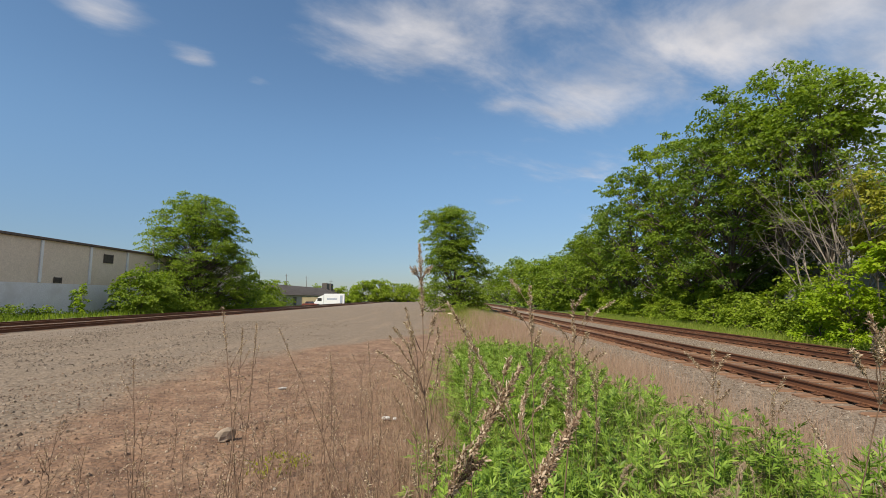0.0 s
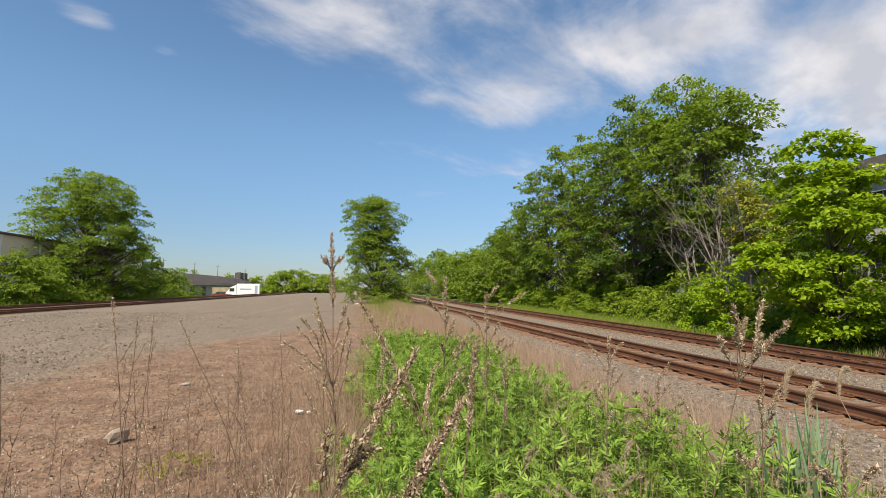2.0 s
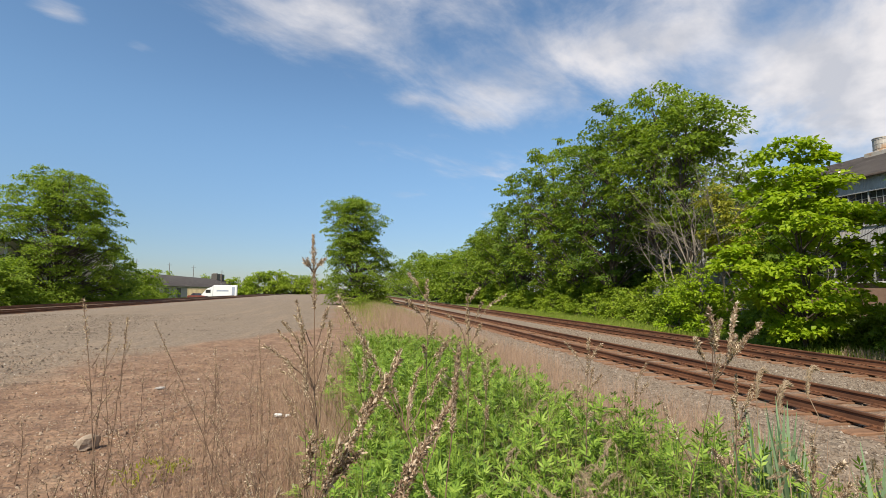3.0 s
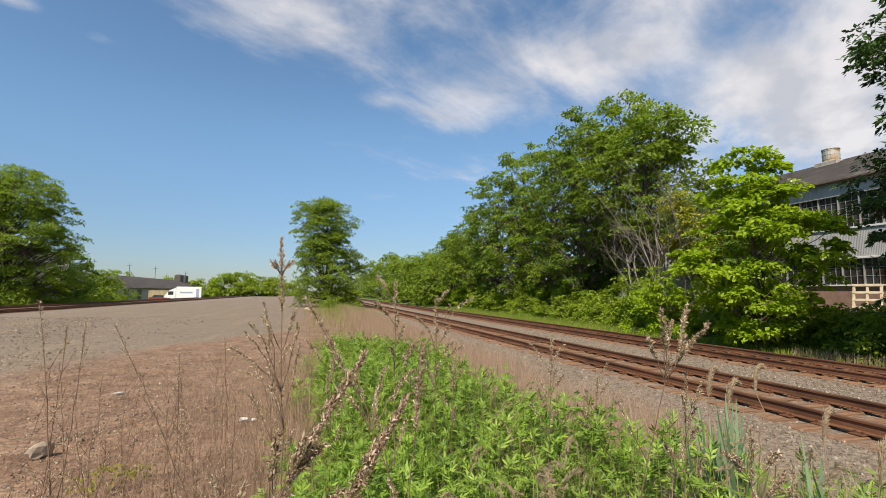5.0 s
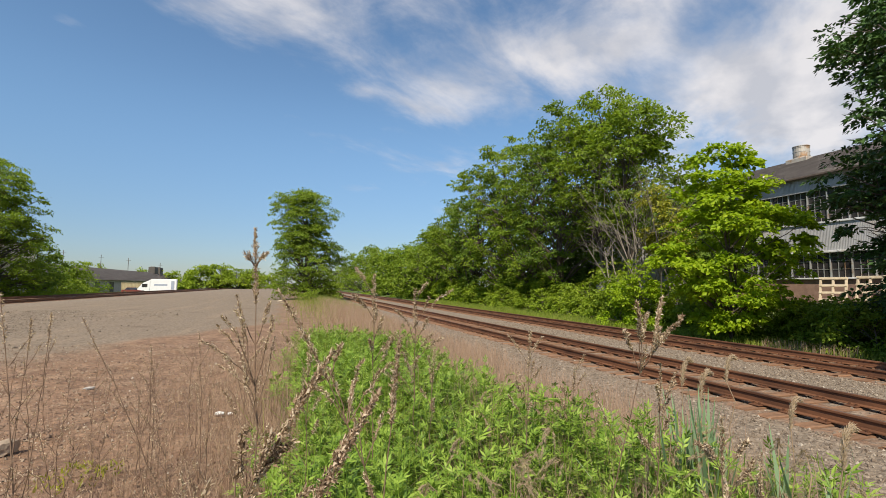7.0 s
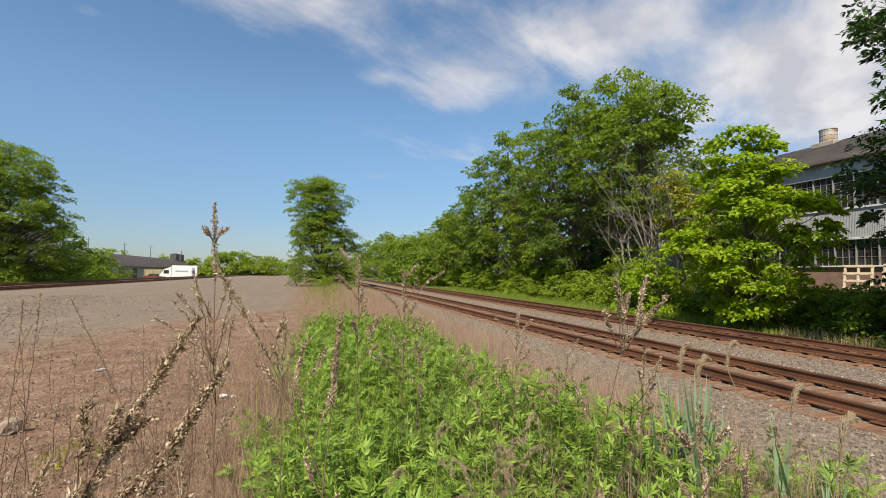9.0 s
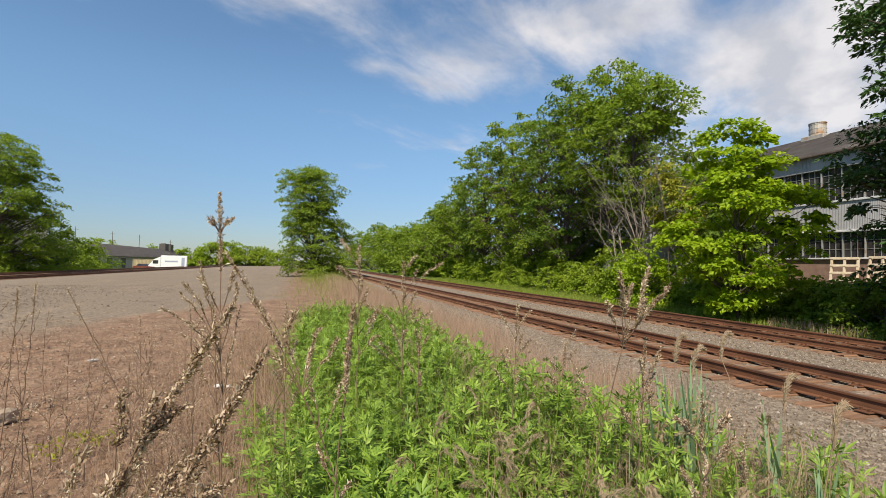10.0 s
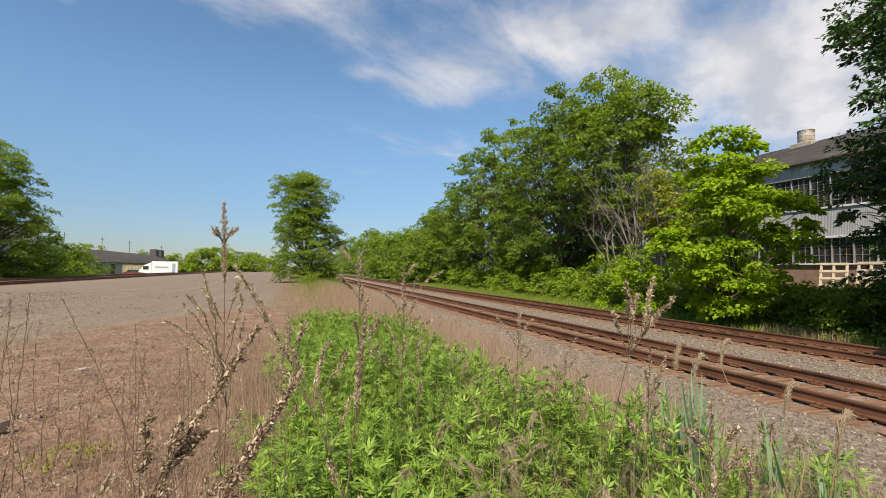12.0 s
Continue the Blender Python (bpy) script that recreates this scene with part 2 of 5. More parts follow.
M_LEAF_YELLOW = leafy("yellow_green_leaves", [(0.1, (0.16, 0.19, 0.01)), (0.6, (0.30, 0.30, 0.03)), (0.9, (0.38, 0.36, 0.06))], 0.4)
M_SHRUB = leafy("shrub_leaves", [(0.1, (0.12, 0.19, 0.013)), (0.5, (0.25, 0.345, 0.026)), (0.9, (0.39, 0.47, 0.05))], 0.52)
M_VERGE = leafy("verge_grass_blades", [(0.1, (0.10, 0.155, 0.016)), (0.55, (0.21, 0.28, 0.035)), (0.9, (0.36, 0.35, 0.10))], 0.4, 0.6, 0.6)
M_MUG = leafy("mugwort_leaves", [(0.15, (0.063, 0.117, 0.014)), (0.45, (0.152, 0.252, 0.028)), (0.75, (0.272, 0.382, 0.057)), (0.93, (0.37, 0.46, 0.12)), (0.99, (0.56, 0.60, 0.42))], 0.3, 0.5, 1.6)
M_REED = leafy("blue_green_reed_leaves", [(0.1, (0.15, 0.235, 0.12)), (0.6, (0.235, 0.34, 0.19)), (0.9, (0.36, 0.45, 0.28))], 0.3)
M_STRAW = leafy("dry_grass_straw", [(0.1, (0.20, 0.13, 0.088)), (0.5, (0.33, 0.23, 0.155)), (0.9, (0.48, 0.37, 0.26))], 0.25, 0.8, 1.2)
M_HAZE = leafy("pinkish_dry_grass", [(0.1, (0.235, 0.145, 0.105)), (0.5, (0.36, 0.243, 0.175)), (0.9, (0.50, 0.375, 0.285))], 0.25, 0.8, 1.2)
M_REDSTEM = leafy("dry_reddish_stems", [(0.1, (0.12, 0.065, 0.045)), (0.5, (0.22, 0.135, 0.095)), (0.9, (0.36, 0.25, 0.18))], 0.1, 0.85, 1.0)
M_STEM = surface("dead_weed_stem", (0.10, 0.058, 0.036), (0.23, 0.148, 0.096), 20, 0.85, 0, 200, 0.4, 0.001)
M_SEED = leafy("dead_seed_husks", [(0.2, (0.085, 0.052, 0.032)), (0.38, (0.25, 0.165, 0.105)), (0.56, (0.46, 0.345, 0.245)), (0.80, (0.72, 0.61, 0.48))], 0.32, 0.85, 8.0)
M_PLUME = leafy("feathery_reed_plume", [(0.1, (0.28, 0.20, 0.135)), (0.9, (0.52, 0.41, 0.295))], 0.35, 0.85, 3.0)
M_WALL_TAN = surface("tan_painted_wall", (0.72, 0.61, 0.49), (0.79, 0.68, 0.55), 0.5, 0.85, 0, 8, 0.1, 0.01, (0.68, 0.57, 0.455), 0.3)
M_WALL_PALE = surface("pale_grey_block_wall", (0.79, 0.79, 0.80), (0.85, 0.85, 0.86), 0.5, 0.9, 0, 8, 0.15, 0.01, (0.64, 0.63, 0.62), 0.25)
M_DARKTRIM = surface("dark_brown_metal_trim", (0.10, 0.075, 0.06), (0.17, 0.13, 0.11), 3, 0.6, 0.3)
M_VENT = surface("dark_vent_louvre", (0.07, 0.06, 0.055), (0.13, 0.115, 0.10), 4, 0.7, 0.3)
M_SIDING = surface("grey_corrugated_siding", (0.34, 0.335, 0.345), (0.45, 0.445, 0.455), 1.5, 0.6, 0.1, 30, 0.1, 0.004, (0.42, 0.37, 0.34), 0.5)
M_WHITETRIM = surface("weathered_white_trim", (0.55, 0.55, 0.56), (0.70, 0.70, 0.71), 3, 0.7, 0, 40, 0.15, 0.003, (0.46, 0.42, 0.38), 0.8)
M_ROOF = surface("brown_grey_roof_felt", (0.10, 0.085, 0.08), (0.16, 0.14, 0.13), 0.8, 0.9, 0, 25, 0.3, 0.01, (0.19, 0.165, 0.15), 0.5)
M_BRICK = surface("dull_red_brick", (0.20, 0.12, 0.095), (0.30, 0.19, 0.15), 3, 0.9, 0, 30, 0.4, 0.01)
M_GALV = surface("galvanised_metal", (0.40, 0.41, 0.42), (0.58, 0.58, 0.57), 2, 0.45, 0.6, 30, 0.1, 0.003, (0.36, 0.22, 0.12), 1.5)
M_COWL = surface("rusty_beige_sheet_metal", (0.36, 0.33, 0.29), (0.52, 0.475, 0.42), 2, 0.6, 0.25, 30, 0.1, 0.003, (0.33, 0.20, 0.11), 1.3)
M_WOOD = surface("pale_pallet_wood", (0.52, 0.42, 0.30), (0.70, 0.59, 0.45), 4, 0.8, 0, 40, 0.3, 0.004)
M_GREYWOOD = surface("weathered_grey_board", (0.30, 0.28, 0.26), (0.45, 0.43, 0.41), 3, 0.9, 0, 40, 0.4, 0.005)
M_WHITE = surface("white_truck_paint", (0.76, 0.76, 0.77), (0.83, 0.83, 0.83), 1, 0.4, 0, 20, 0.02, 0.001)
M_MARK = surface("grey_blue_lettering", (0.30, 0.34, 0.42), (0.36, 0.40, 0.48), 2, 0.6)
M_TYRE = surface("black_rubber", (0.02, 0.02, 0.02), (0.035, 0.035, 0.035), 8, 0.85)
M_RED = surface("red_car_paint", (0.14, 0.03, 0.025), (0.19, 0.045, 0.035), 2, 0.35)
M_TEAL = surface("teal_grey_car_paint", (0.08, 0.125, 0.135), (0.12, 0.17, 0.18), 2, 0.35)
M_YELLOW = surface("faded_yellow_paint", (0.33, 0.265, 0.15), (0.42, 0.345, 0.21), 1, 0.7, 0, 20, 0.1, 0.004, (0.42, 0.30, 0.18), 0.6)
M_ROCK = surface("pale_broken_concrete", (0.28, 0.215, 0.16), (0.41, 0.33, 0.255), 9, 0.9, 0, 60, 0.6, 0.008)
M_TRASH = surface("crumpled_white_paper", (0.68, 0.67, 0.65), (0.80, 0.79, 0.77), 20, 0.8, 0, 90, 0.3, 0.003)


def glass_material():
    m, n, l, p = graph("dusty_dark_glass")
    col = ramp_of(n, l, noise_of(n, l, 0.9, 5, 0.6), [(0.35, (0.015, 0.014, 0.015)), (0.7, (0.065, 0.06, 0.062))])
    l.new(col, p.inputs["Base Color"])
    p.inputs["Roughness"].default_value = 0.18
    return m


M_GLASS = glass_material()


# ---- building blocks ----
RNG = np.random.default_rng(7)


def mesh_of(name, V, F, mats, smooth=False, index=None):
    """A mesh from arrays: V (n, 3), F (m, k) with one k for all faces."""
    V, F = np.asarray(V, np.float32), np.asarray(F, np.int32)
    me = bpy.data.meshes.new(name)
    m, k = F.shape
    me.vertices.add(len(V))
    me.vertices.foreach_set("co", V.ravel())
    me.loops.add(m * k)
    me.loops.foreach_set("vertex_index", F.ravel())
    me.polygons.add(m)
    me.polygons.foreach_set("loop_start", np.arange(0, m * k, k, dtype=np.int32))
    if index is not None:
        me.polygons.foreach_set("material_index", np.asarray(index, np.int32))
    me.polygons.foreach_set("use_smooth", np.full(m, smooth))
    for mt in (mats if isinstance(mats, (list, tuple)) else [mats]):
        me.materials.append(mt)
    me.update(calc_edges=True)
    return me


def thing(name, label, category, at=(0, 0, 0), turn=0.0, group="", kind=""):
    ob = new(name)
    ob.matrix_world = pose(*at, 0, 0, turn)
    ob.empty_display_size = 0.2
    return tagged(ob, label, category, group, kind)


def part(name, data, parent, material=None, label="", at=None):
    """Links a bmesh or a mesh as ONE mesh object under a thing or a part."""
    if isinstance(data, bmesh.types.BMesh):
        me = bpy.data.meshes.new(name)
        data.to_mesh(me)
        data.free()
        data = me
    if material and not data.materials:
        data.materials.append(material)
    ob = new(name, data)
    ob.parent = parent
    if at is not None:
        ob.matrix_basis = at
    return tagged(ob, label) if label else ob


def box(lo, hi, bevel=0.0, bm=None):
    own = bm is None
    bm = bm or bmesh.new()
    c = [(a + b) / 2 for a, b in zip(lo, hi)]
    s = [b - a for a, b in zip(lo, hi)]
    r = bmesh.ops.create_cube(bm, size=1.0, matrix=Matrix.Translation(c) @ Matrix.Diagonal((*s, 1)))
    if bevel and own:
        bmesh.ops.bevel(bm, geom=bm.edges[:], offset=bevel, segments=1, affect="EDGES")
    return bm


def tube(bm, a, b, r0, r1=None, sides=8, caps=True):
    a, b = Vector(a), Vector(b)
    d = b - a
    m = Matrix.Translation((a + b) / 2) @ d.to_track_quat("Z", "Y").to_matrix().to_4x4()
    bmesh.ops.create_cone(bm, cap_ends=caps, segments=sides, radius1=r0, radius2=r0 if r1 is None else r1, depth=d.length, matrix=m)
    return bm


def tubes_np(paths, sides=5):
    """Tapered tubes along polylines [(points, radii)] as quads."""
    Vs, Fs, n = [], [], 0
    ang = np.linspace(0, 2 * np.pi, sides, endpoint=False)
    for P, R in paths:
        P, R = np.asarray(P, float), np.asarray(R, float)
        T = np.gradient(P, axis=0)
        T /= np.linalg.norm(T, axis=1, keepdims=True) + 1e-9
        ref = np.where(np.abs(T[:, 2:3]) > 0.9, [[1.0, 0, 0]], [[0, 0, 1.0]])
        A = np.cross(T, ref)
        A /= np.linalg.norm(A, axis=1, keepdims=True) + 1e-9
        B = np.cross(T, A)
        ring = P[:, None] + R[:, None, None] * (np.cos(ang)[None, :, None] * A[:, None] + np.sin(ang)[None, :, None] * B[:, None])
        Vs.append(ring.reshape(-1, 3))
        k = len(P)
        i = np.arange(k - 1)[:, None] * sides + np.arange(sides)[None]
        j = np.arange(k - 1)[:, None] * sides + (np.arange(sides)[None] + 1) % sides
        Fs.append(np.stack([i, j, j + sides, i + sides], -1).reshape(-1, 4) + n)
        n += k * sides
    return np.concatenate(Vs), np.concatenate(Fs)


def leaf_quads(C, length, width, D=None, N=None, fold=0.15, rng=RNG):
    """A pointed four-cornered leaf at each place C, along D, facing N."""
    n = len(C)
    if D is None:
        D = rng.normal(size=(n, 3))
        D[:, 2] = D[:, 2] * 0.6 - 0.25
    if N is None:
        N = rng.normal(size=(n, 3)) * 0.75 + np.array([0, 0, 0.8])
    D = D / (np.linalg.norm(D, axis=1, keepdims=True) + 1e-9)
    S = np.cross(D, N)
    S /= np.linalg.norm(S, axis=1, keepdims=True) + 1e-9
    U = np.cross(S, D)
    L, W = (np.broadcast_to(np.asarray(v, float), (n,))[:, None] for v in (length, width))
    V = np.stack([C, C + D * L * 0.45 + S * W * 0.5 + U * W * fold, C + D * L, C + D * L * 0.45 - S * W * 0.5 + U * W * fold], 1)
    return V.reshape(-1, 3), np.arange(4 * n).reshape(n, 4)


def join_np(pieces):
    Vs, Fs, n = [], [], 0
    for V, F in pieces:
        Vs.append(V)
        Fs.append(F + n)
        n += len(V)
    return np.concatenate(Vs), np.concatenate(Fs)


def limb(a, b, r0, r1, rng, steps=6, sag=0.12):
    t = np.linspace(0, 1, steps)[:, None]
    a, b = np.asarray(a, float), np.asarray(b, float)
    L = np.linalg.norm(b - a)
    mid = (a + b) / 2 + np.array([0, 0, sag * L]) + rng.normal(size=3) * 0.06 * L
    P = (1 - t) ** 2 * a + 2 * t * (1 - t) * mid + t ** 2 * b
    P[1:-1] += rng.normal(size=(steps - 2, 3)) * 0.015 * L
    return P, (r0 + (r1 - r0) * t[:, 0])


def tree(name, label, at, height, radius, profile, leaf, count, mat, seed, category="tree", clumps=60, trunk_r=0.2, clump_r=0.9,
         shift=(0, 0), group="", bark=None, low=0.12, wide=0.6, squash=0.6, sprays=6, core=0.12):
    """A trunk, limbs to the clumps of an uneven crown, and leaves round each clump.
    profile: crown radius, as a share of radius, at even steps from the crown's foot (low) to its top."""
    rng = np.random.default_rng(seed)
    t = thing(name, label, category, at, 0, group)
    prof = np.asarray(profile, float)
    h = rng.uniform(0, 1, clumps * 4)
    w = np.interp(h, np.linspace(0, 1, len(prof)), prof)
    keep = rng.uniform(size=len(h)) < (0.25 + w ** 1.4)
    h, w = h[keep][:clumps], w[keep][:clumps]
    ang = rng.uniform(0, 2 * np.pi, len(h))
    lobes = 1 + 0.13 * np.sin(3 * ang + 6 * h + seed) + 0.10 * np.sin(5 * ang - 9 * h + 2 * seed)
    rad = radius * w * lobes * np.sqrt(rng.uniform(core, 1.0, len(h))) * rng.uniform(0.8, 1.12, len(h))
    z = height * (low + (1 - low) * h) - 0.35 * clump_r * h
    C = np.stack([np.cos(ang) * rad + shift[0] * h, np.sin(ang) * rad + shift[1] * h, z], 1)
    paths = []
    top = np.array([shift[0] * 0.8, shift[1] * 0.8, height * 0.86])
    tp, tr = limb((0, 0, -0.15), top, trunk_r, trunk_r * 0.18, rng, 10, 0.0)
    paths.append((tp, tr))
    for c in C:
        hz = max(height * low * 0.7, c[2] - 0.65 * np.hypot(c[0], c[1]) - rng.uniform(0, 0.1) * height)
        k = np.argmin(np.abs(tp[:, 2] - hz))
        paths.append(limb(tp[k], c, max(0.012, tr[k] * 0.4), 0.008 * max(1, radius / 3), rng, 5, 0.06))
        for _ in range(0 if category == "shrub" else 2 if radius > 2.5 else 1):
            e = c + np.clip(rng.normal(size=3), -1.1, 1.1) * clump_r * np.array([0.7, 0.7, 0.45])
            paths.append(limb(c * 0.85 + tp[k] * 0.15, e, 0.010 * max(1, radius / 3), 0.004, rng, 3, 0.05))
    V, F = tubes_np(paths, 4)
    part("trunk", mesh_of("trunk", V, F, bark or M_BARK, True), t)
    # each clump is a handful of flat sprays that droop outwards, leaves lying along them
    size = clump_r * rng.uniform(0.65, 1.3, len(C))
    src = np.repeat(np.arange(len(C)), sprays)
    d = rng.normal(size=(len(src), 3))
    d /= np.linalg.norm(d, axis=1, keepdims=True)
    S = C[src] + d * (rng.uniform(0.2, 1.0, len(src)) ** 0.5 * size[src])[:, None] * np.array([1, 1, squash * 1.25])
    reach = size[src] * rng.uniform(0.32, 0.62, len(src))
    out = S - np.array([shift[0] * 0.5, shift[1] * 0.5, 0])
    out[:, 2] = 0
    out = out / (np.linalg.norm(out, axis=1, keepdims=True) + 1e-6) + rng.normal(size=out.shape) * np.array([0.35, 0.35, 0.0])
    per = np.maximum(2, (rng.uniform(0.5, 1.5, len(src)) * count / len(src)).astype(int))
    k = np.repeat(np.arange(len(src)), per)
    phi, q = rng.uniform(0, 2 * np.pi, len(k)), np.sqrt(rng.uniform(0, 1, len(k)))
    off = np.stack([np.cos(phi) * q, np.sin(phi) * q, np.zeros(len(k))], 1)
    along = np.sum(off * out[k], axis=1)
    off[:, 2] = -0.30 * q * q - 0.30 * along + rng.normal(size=len(k)) * 0.10
    P = S[k] + off * reach[k][:, None]
    P[:, 2] = np.maximum(P[:, 2], 0.06)
    L = leaf * rng.uniform(0.6, 1.3, len(k))
    out_d = off * np.array([0.8, 0.8, 0.4]) + out[k] * 0.35 + rng.normal(size=off.shape) * 0.4 + np.array([0, 0, -0.3])
    face = rng.normal(size=off.shape) * 0.42 + out[k] * 0.30 + np.array([0, 0, 0.9])
    V, F = leaf_quads(P, L, L * wide, out_d, face, rng=rng)
    part("crown", mesh_of("crown", V, F, mat), t)
    return t


# ---- ground ----
def smooth(a, b, x):
    t = np.clip((x - a) / (b - a), 0, 1)
    return t * t * (3 - 2 * t)


def rut_near(y):
    """Two low ridges of loose rubble that wheels have pushed up on the lot."""
    return -3.05 + 0.57 * (y - 6.2) + 0.08 * np.sin(y * 4.0)


def rut_far(y):
    return np.interp(y, [9.8, 11.2, 16.5], [-6.5, -3.65, -2.1]) + 0.08 * np.sin(y * 3.1)


def ground_z(x, y):
    x, y = np.asarray(x, float), np.asarray(y, float)
    z = -0.14 * smooth(3.0, 5.2, x)
    z = z - 0.12 * smooth(15.0, 16.2, x) + 0.75 * smooth(17.0, 26.0, x)
    z = z + 0.02 * smooth(-17.0, -19.5, x) + 0.10 * smooth(-29.5, -33.0, x)
    z = z - 0.95 * smooth(-29.0, -31.5, x) * smooth(84, 104, y)
    lot = smooth(6.0, 3.5, x) * smooth(-19.0, -16.0, x)
    near = smooth(40, 12, y)
    for c, a, e in ((rut_near(y), 6.0, 9.4), (rut_far(y), 9.8, 16.5)):
        z = z + 0.03 * np.exp(-((x - c) / 0.20) ** 2) * smooth(a - 0.3, a + 0.3, y) * smooth(e + 0.4, e - 0.4, y)
    b = 0.030 * np.sin(x * 1.7 + 1.3 * np.sin(y * 0.6)) * np.sin(y * 1.1 + x * 0.4) + 0.018 * np.sin(x * 4.1 + y * 2.3) * np.sin(y * 3.7 - x * 1.9)
    return z + b * lot * near


def spread(stops):
    """Coordinates with a step of its own in each stretch: [(start, step), ..., (end, 0)]."""
    out = []
    for (a, s), (b, _) in zip(stops, stops[1:]):
        out += list(np.arange(a, b, s))
    return np.array(out + [stops[-1][0]])


gx = spread([(-2500, 400), (-500, 60), (-80, 4), (-24, 1), (-8, 0.16), (6, 0.4), (18, 2), (40, 20), (100, 80), (500, 400), (2500, 0)])
gy = spread([(-2500, 400), (-500, 60), (-20, 3), (0, 0.16), (14, 0.5), (40, 4), (112, 20), (500, 200), (3000, 0)])
GX, GY = np.meshgrid(gx, gy)
V = np.stack([GX, GY, ground_z(GX, GY)], -1).reshape(-1, 3)
nx = len(gx)
i = (np.arange(len(gy) - 1)[:, None] * nx + np.arange(nx - 1)[None]).ravel()
tagged(new("ground", mesh_of("ground", V, np.stack([i, i + 1, i + nx + 1, i + nx], 1), M_GROUND, True)),
       "dusty reddish dirt and gravel lot beside railway ballast", "ground", kind="structure")


def stones(name, label, mat, n, xr, yr, size, seed, density=None, sink=0.25):
    rng = np.random.default_rng(seed)
    x, y = rng.uniform(*xr, n), yr[0] + (yr[1] - yr[0]) * rng.uniform(0, 1, n) ** 1.5
    if density is not None:
        k = rng.uniform(size=n) < density(x, y)
        x, y = x[k], y[k]
    n = len(x)
    s = size * rng.lognormal(0, 0.35, n)
    base = np.array([(1, 0, -0.5), (0, 1, -0.5), (-1, 0, -0.5), (0, -1, -0.5), (0.35, 0.1, 0.8), (-0.35, -0.1, 0.8)], float)
    tri = np.array([(0, 1, 4), (1, 5, 4), (1, 2, 5), (2, 3, 5), (3, 4, 5), (3, 0, 4)])
    P = base[None] * rng.uniform(0.65, 1.25, (n, 6, 1)) + rng.normal(size=(n, 6, 3)) * 0.16
    a, b = rng.uniform(0, 2 * np.pi, n), rng.uniform(-0.3, 0.3, n)
    ca, sa, cb, sb = np.cos(a)[:, None], np.sin(a)[:, None], np.cos(b)[:, None], np.sin(b)[:, None]
    X, Yc, Z = P[..., 0], P[..., 1], P[..., 2] * 0.75
    X, Z = X * cb - Z * sb, X * sb + Z * cb
    X, Yc = X * ca - Yc * sa, X * sa + Yc * ca
    W = np.stack([X, Yc, Z], -1) * (s * 0.5)[:, None, None]
    W += np.stack([x, y, ground_z(x, y) + s * sink], -1)[:, None]
    F = (tri[None] + 6 * np.arange(n)[:, None, None]).reshape(-1, 3)
    tagged(new(name, mesh_of(name, W.reshape(-1, 3), F, mat)), label, "gravel", kind="stuff")


def bed(x, y):
    d = np.ones_like(x)
    for c in (8.305, 13.125):
        d = np.where(np.abs(x - c) < 1.32, 0.12, d)
    return d * smooth(3.2, 5.0, x + 0.4 * np.sin(y * 1.3))


stones("ballast", "crushed grey-brown railway ballast around the sleepers", M_BALLAST, 104000, (3.4, 15.6), (-2.0, 24), 0.028, 3, bed)
stones("pebbles", "small reddish pebbles scattered over the dirt lot", M_PEBBLE, 22000, (-9, 1), (1.5, 16), 0.024, 4)
stones("rut_rubble", "loose dark rubble along a wheel rut", M_PEBBLE, 4200, (-3.7, -0.8), (6.0, 9.4), 0.028, 6, lambda x, y: 0.7 * np.exp(-((x - rut_near(y)) / 0.30) ** 2) * (0.35 + 0.65 * smooth(-0.3, 0.5, np.sin(y * 5.0))))
stones("rut_rubble", "loose dark rubble along a wheel rut", M_PEBBLE, 6000, (-6.8, -1.6), (9.8, 16.4), 0.032, 7, lambda x, y: 0.7 * np.exp(-((x - rut_far(y)) / 0.30) ** 2) * (0.35 + 0.65 * smooth(-0.3, 0.5, np.sin(y * 4.0))))
stones("gravel_strip", "coarse gravel along the siding", M_GRAVEL, 42000, (-19.8, -3), (4, 36), 0.042, 5, lambda x, y: smooth(-5, -12, x + 1.2 * np.sin(y * 0.8)) * (0.35 + 0.65 * smooth(-0.3, 0.5, np.sin(x * 1.1 + 0.3 * y))))


# ---- railway tracks ----
def rail_mesh(y0, y1):
    prof = [(-0.07, 0), (0.07, 0), (0.07, 0.014), (0.016, 0.030), (0.012, 0.125), (0.036, 0.138), (0.036, 0.166), (0.028, 0.173),
            (-0.028, 0.173), (-0.036, 0.166), (-0.036, 0.138), (-0.012, 0.125), (-0.016, 0.030), (-0.07, 0.014)]
    ys = spread([(y0, 4), (40, 20), (y1, 0)])
    k = len(prof)
    V = np.array([(px, y, pz) for y in ys for px, pz in prof])
    i = np.arange(len(ys) - 1)[:, None] * k + np.arange(k)[None]
    j = np.arange(len(ys) - 1)[:, None] * k + (np.arange(k)[None] + 1) % k
    F = np.stack([i, j, j + k, i + k], -1).reshape(-1, 4)
    idx = np.tile([1 if p == 7 else 0 for p in range(k)], len(ys) - 1)
    return mesh_of("rail", V, F[:, ::-1], [M_RUST, M_RAILTOP], False, idx)


def tie_mesh(seed):
    rng = random.Random(seed)
    bm = box((-1.3, -0.115, -0.17), (1.3, 0.115, 0.0), 0.012)
    for v in bm.verts:
        v.co.x += rng.uniform(-0.03, 0.03)
        v.co.z += rng.uniform(-0.014, 0.008)
        v.co.y += rng.uniform(-0.012, 0.012)
    me = bpy.data.meshes.new("tie")
    bm.to_mesh(me)
    bm.free()
    me.materials.append(M_TIE)
    return me


RAIL = rail_mesh(-30, 420)
TIES = [tie_mesh(s) for s in range(6)]


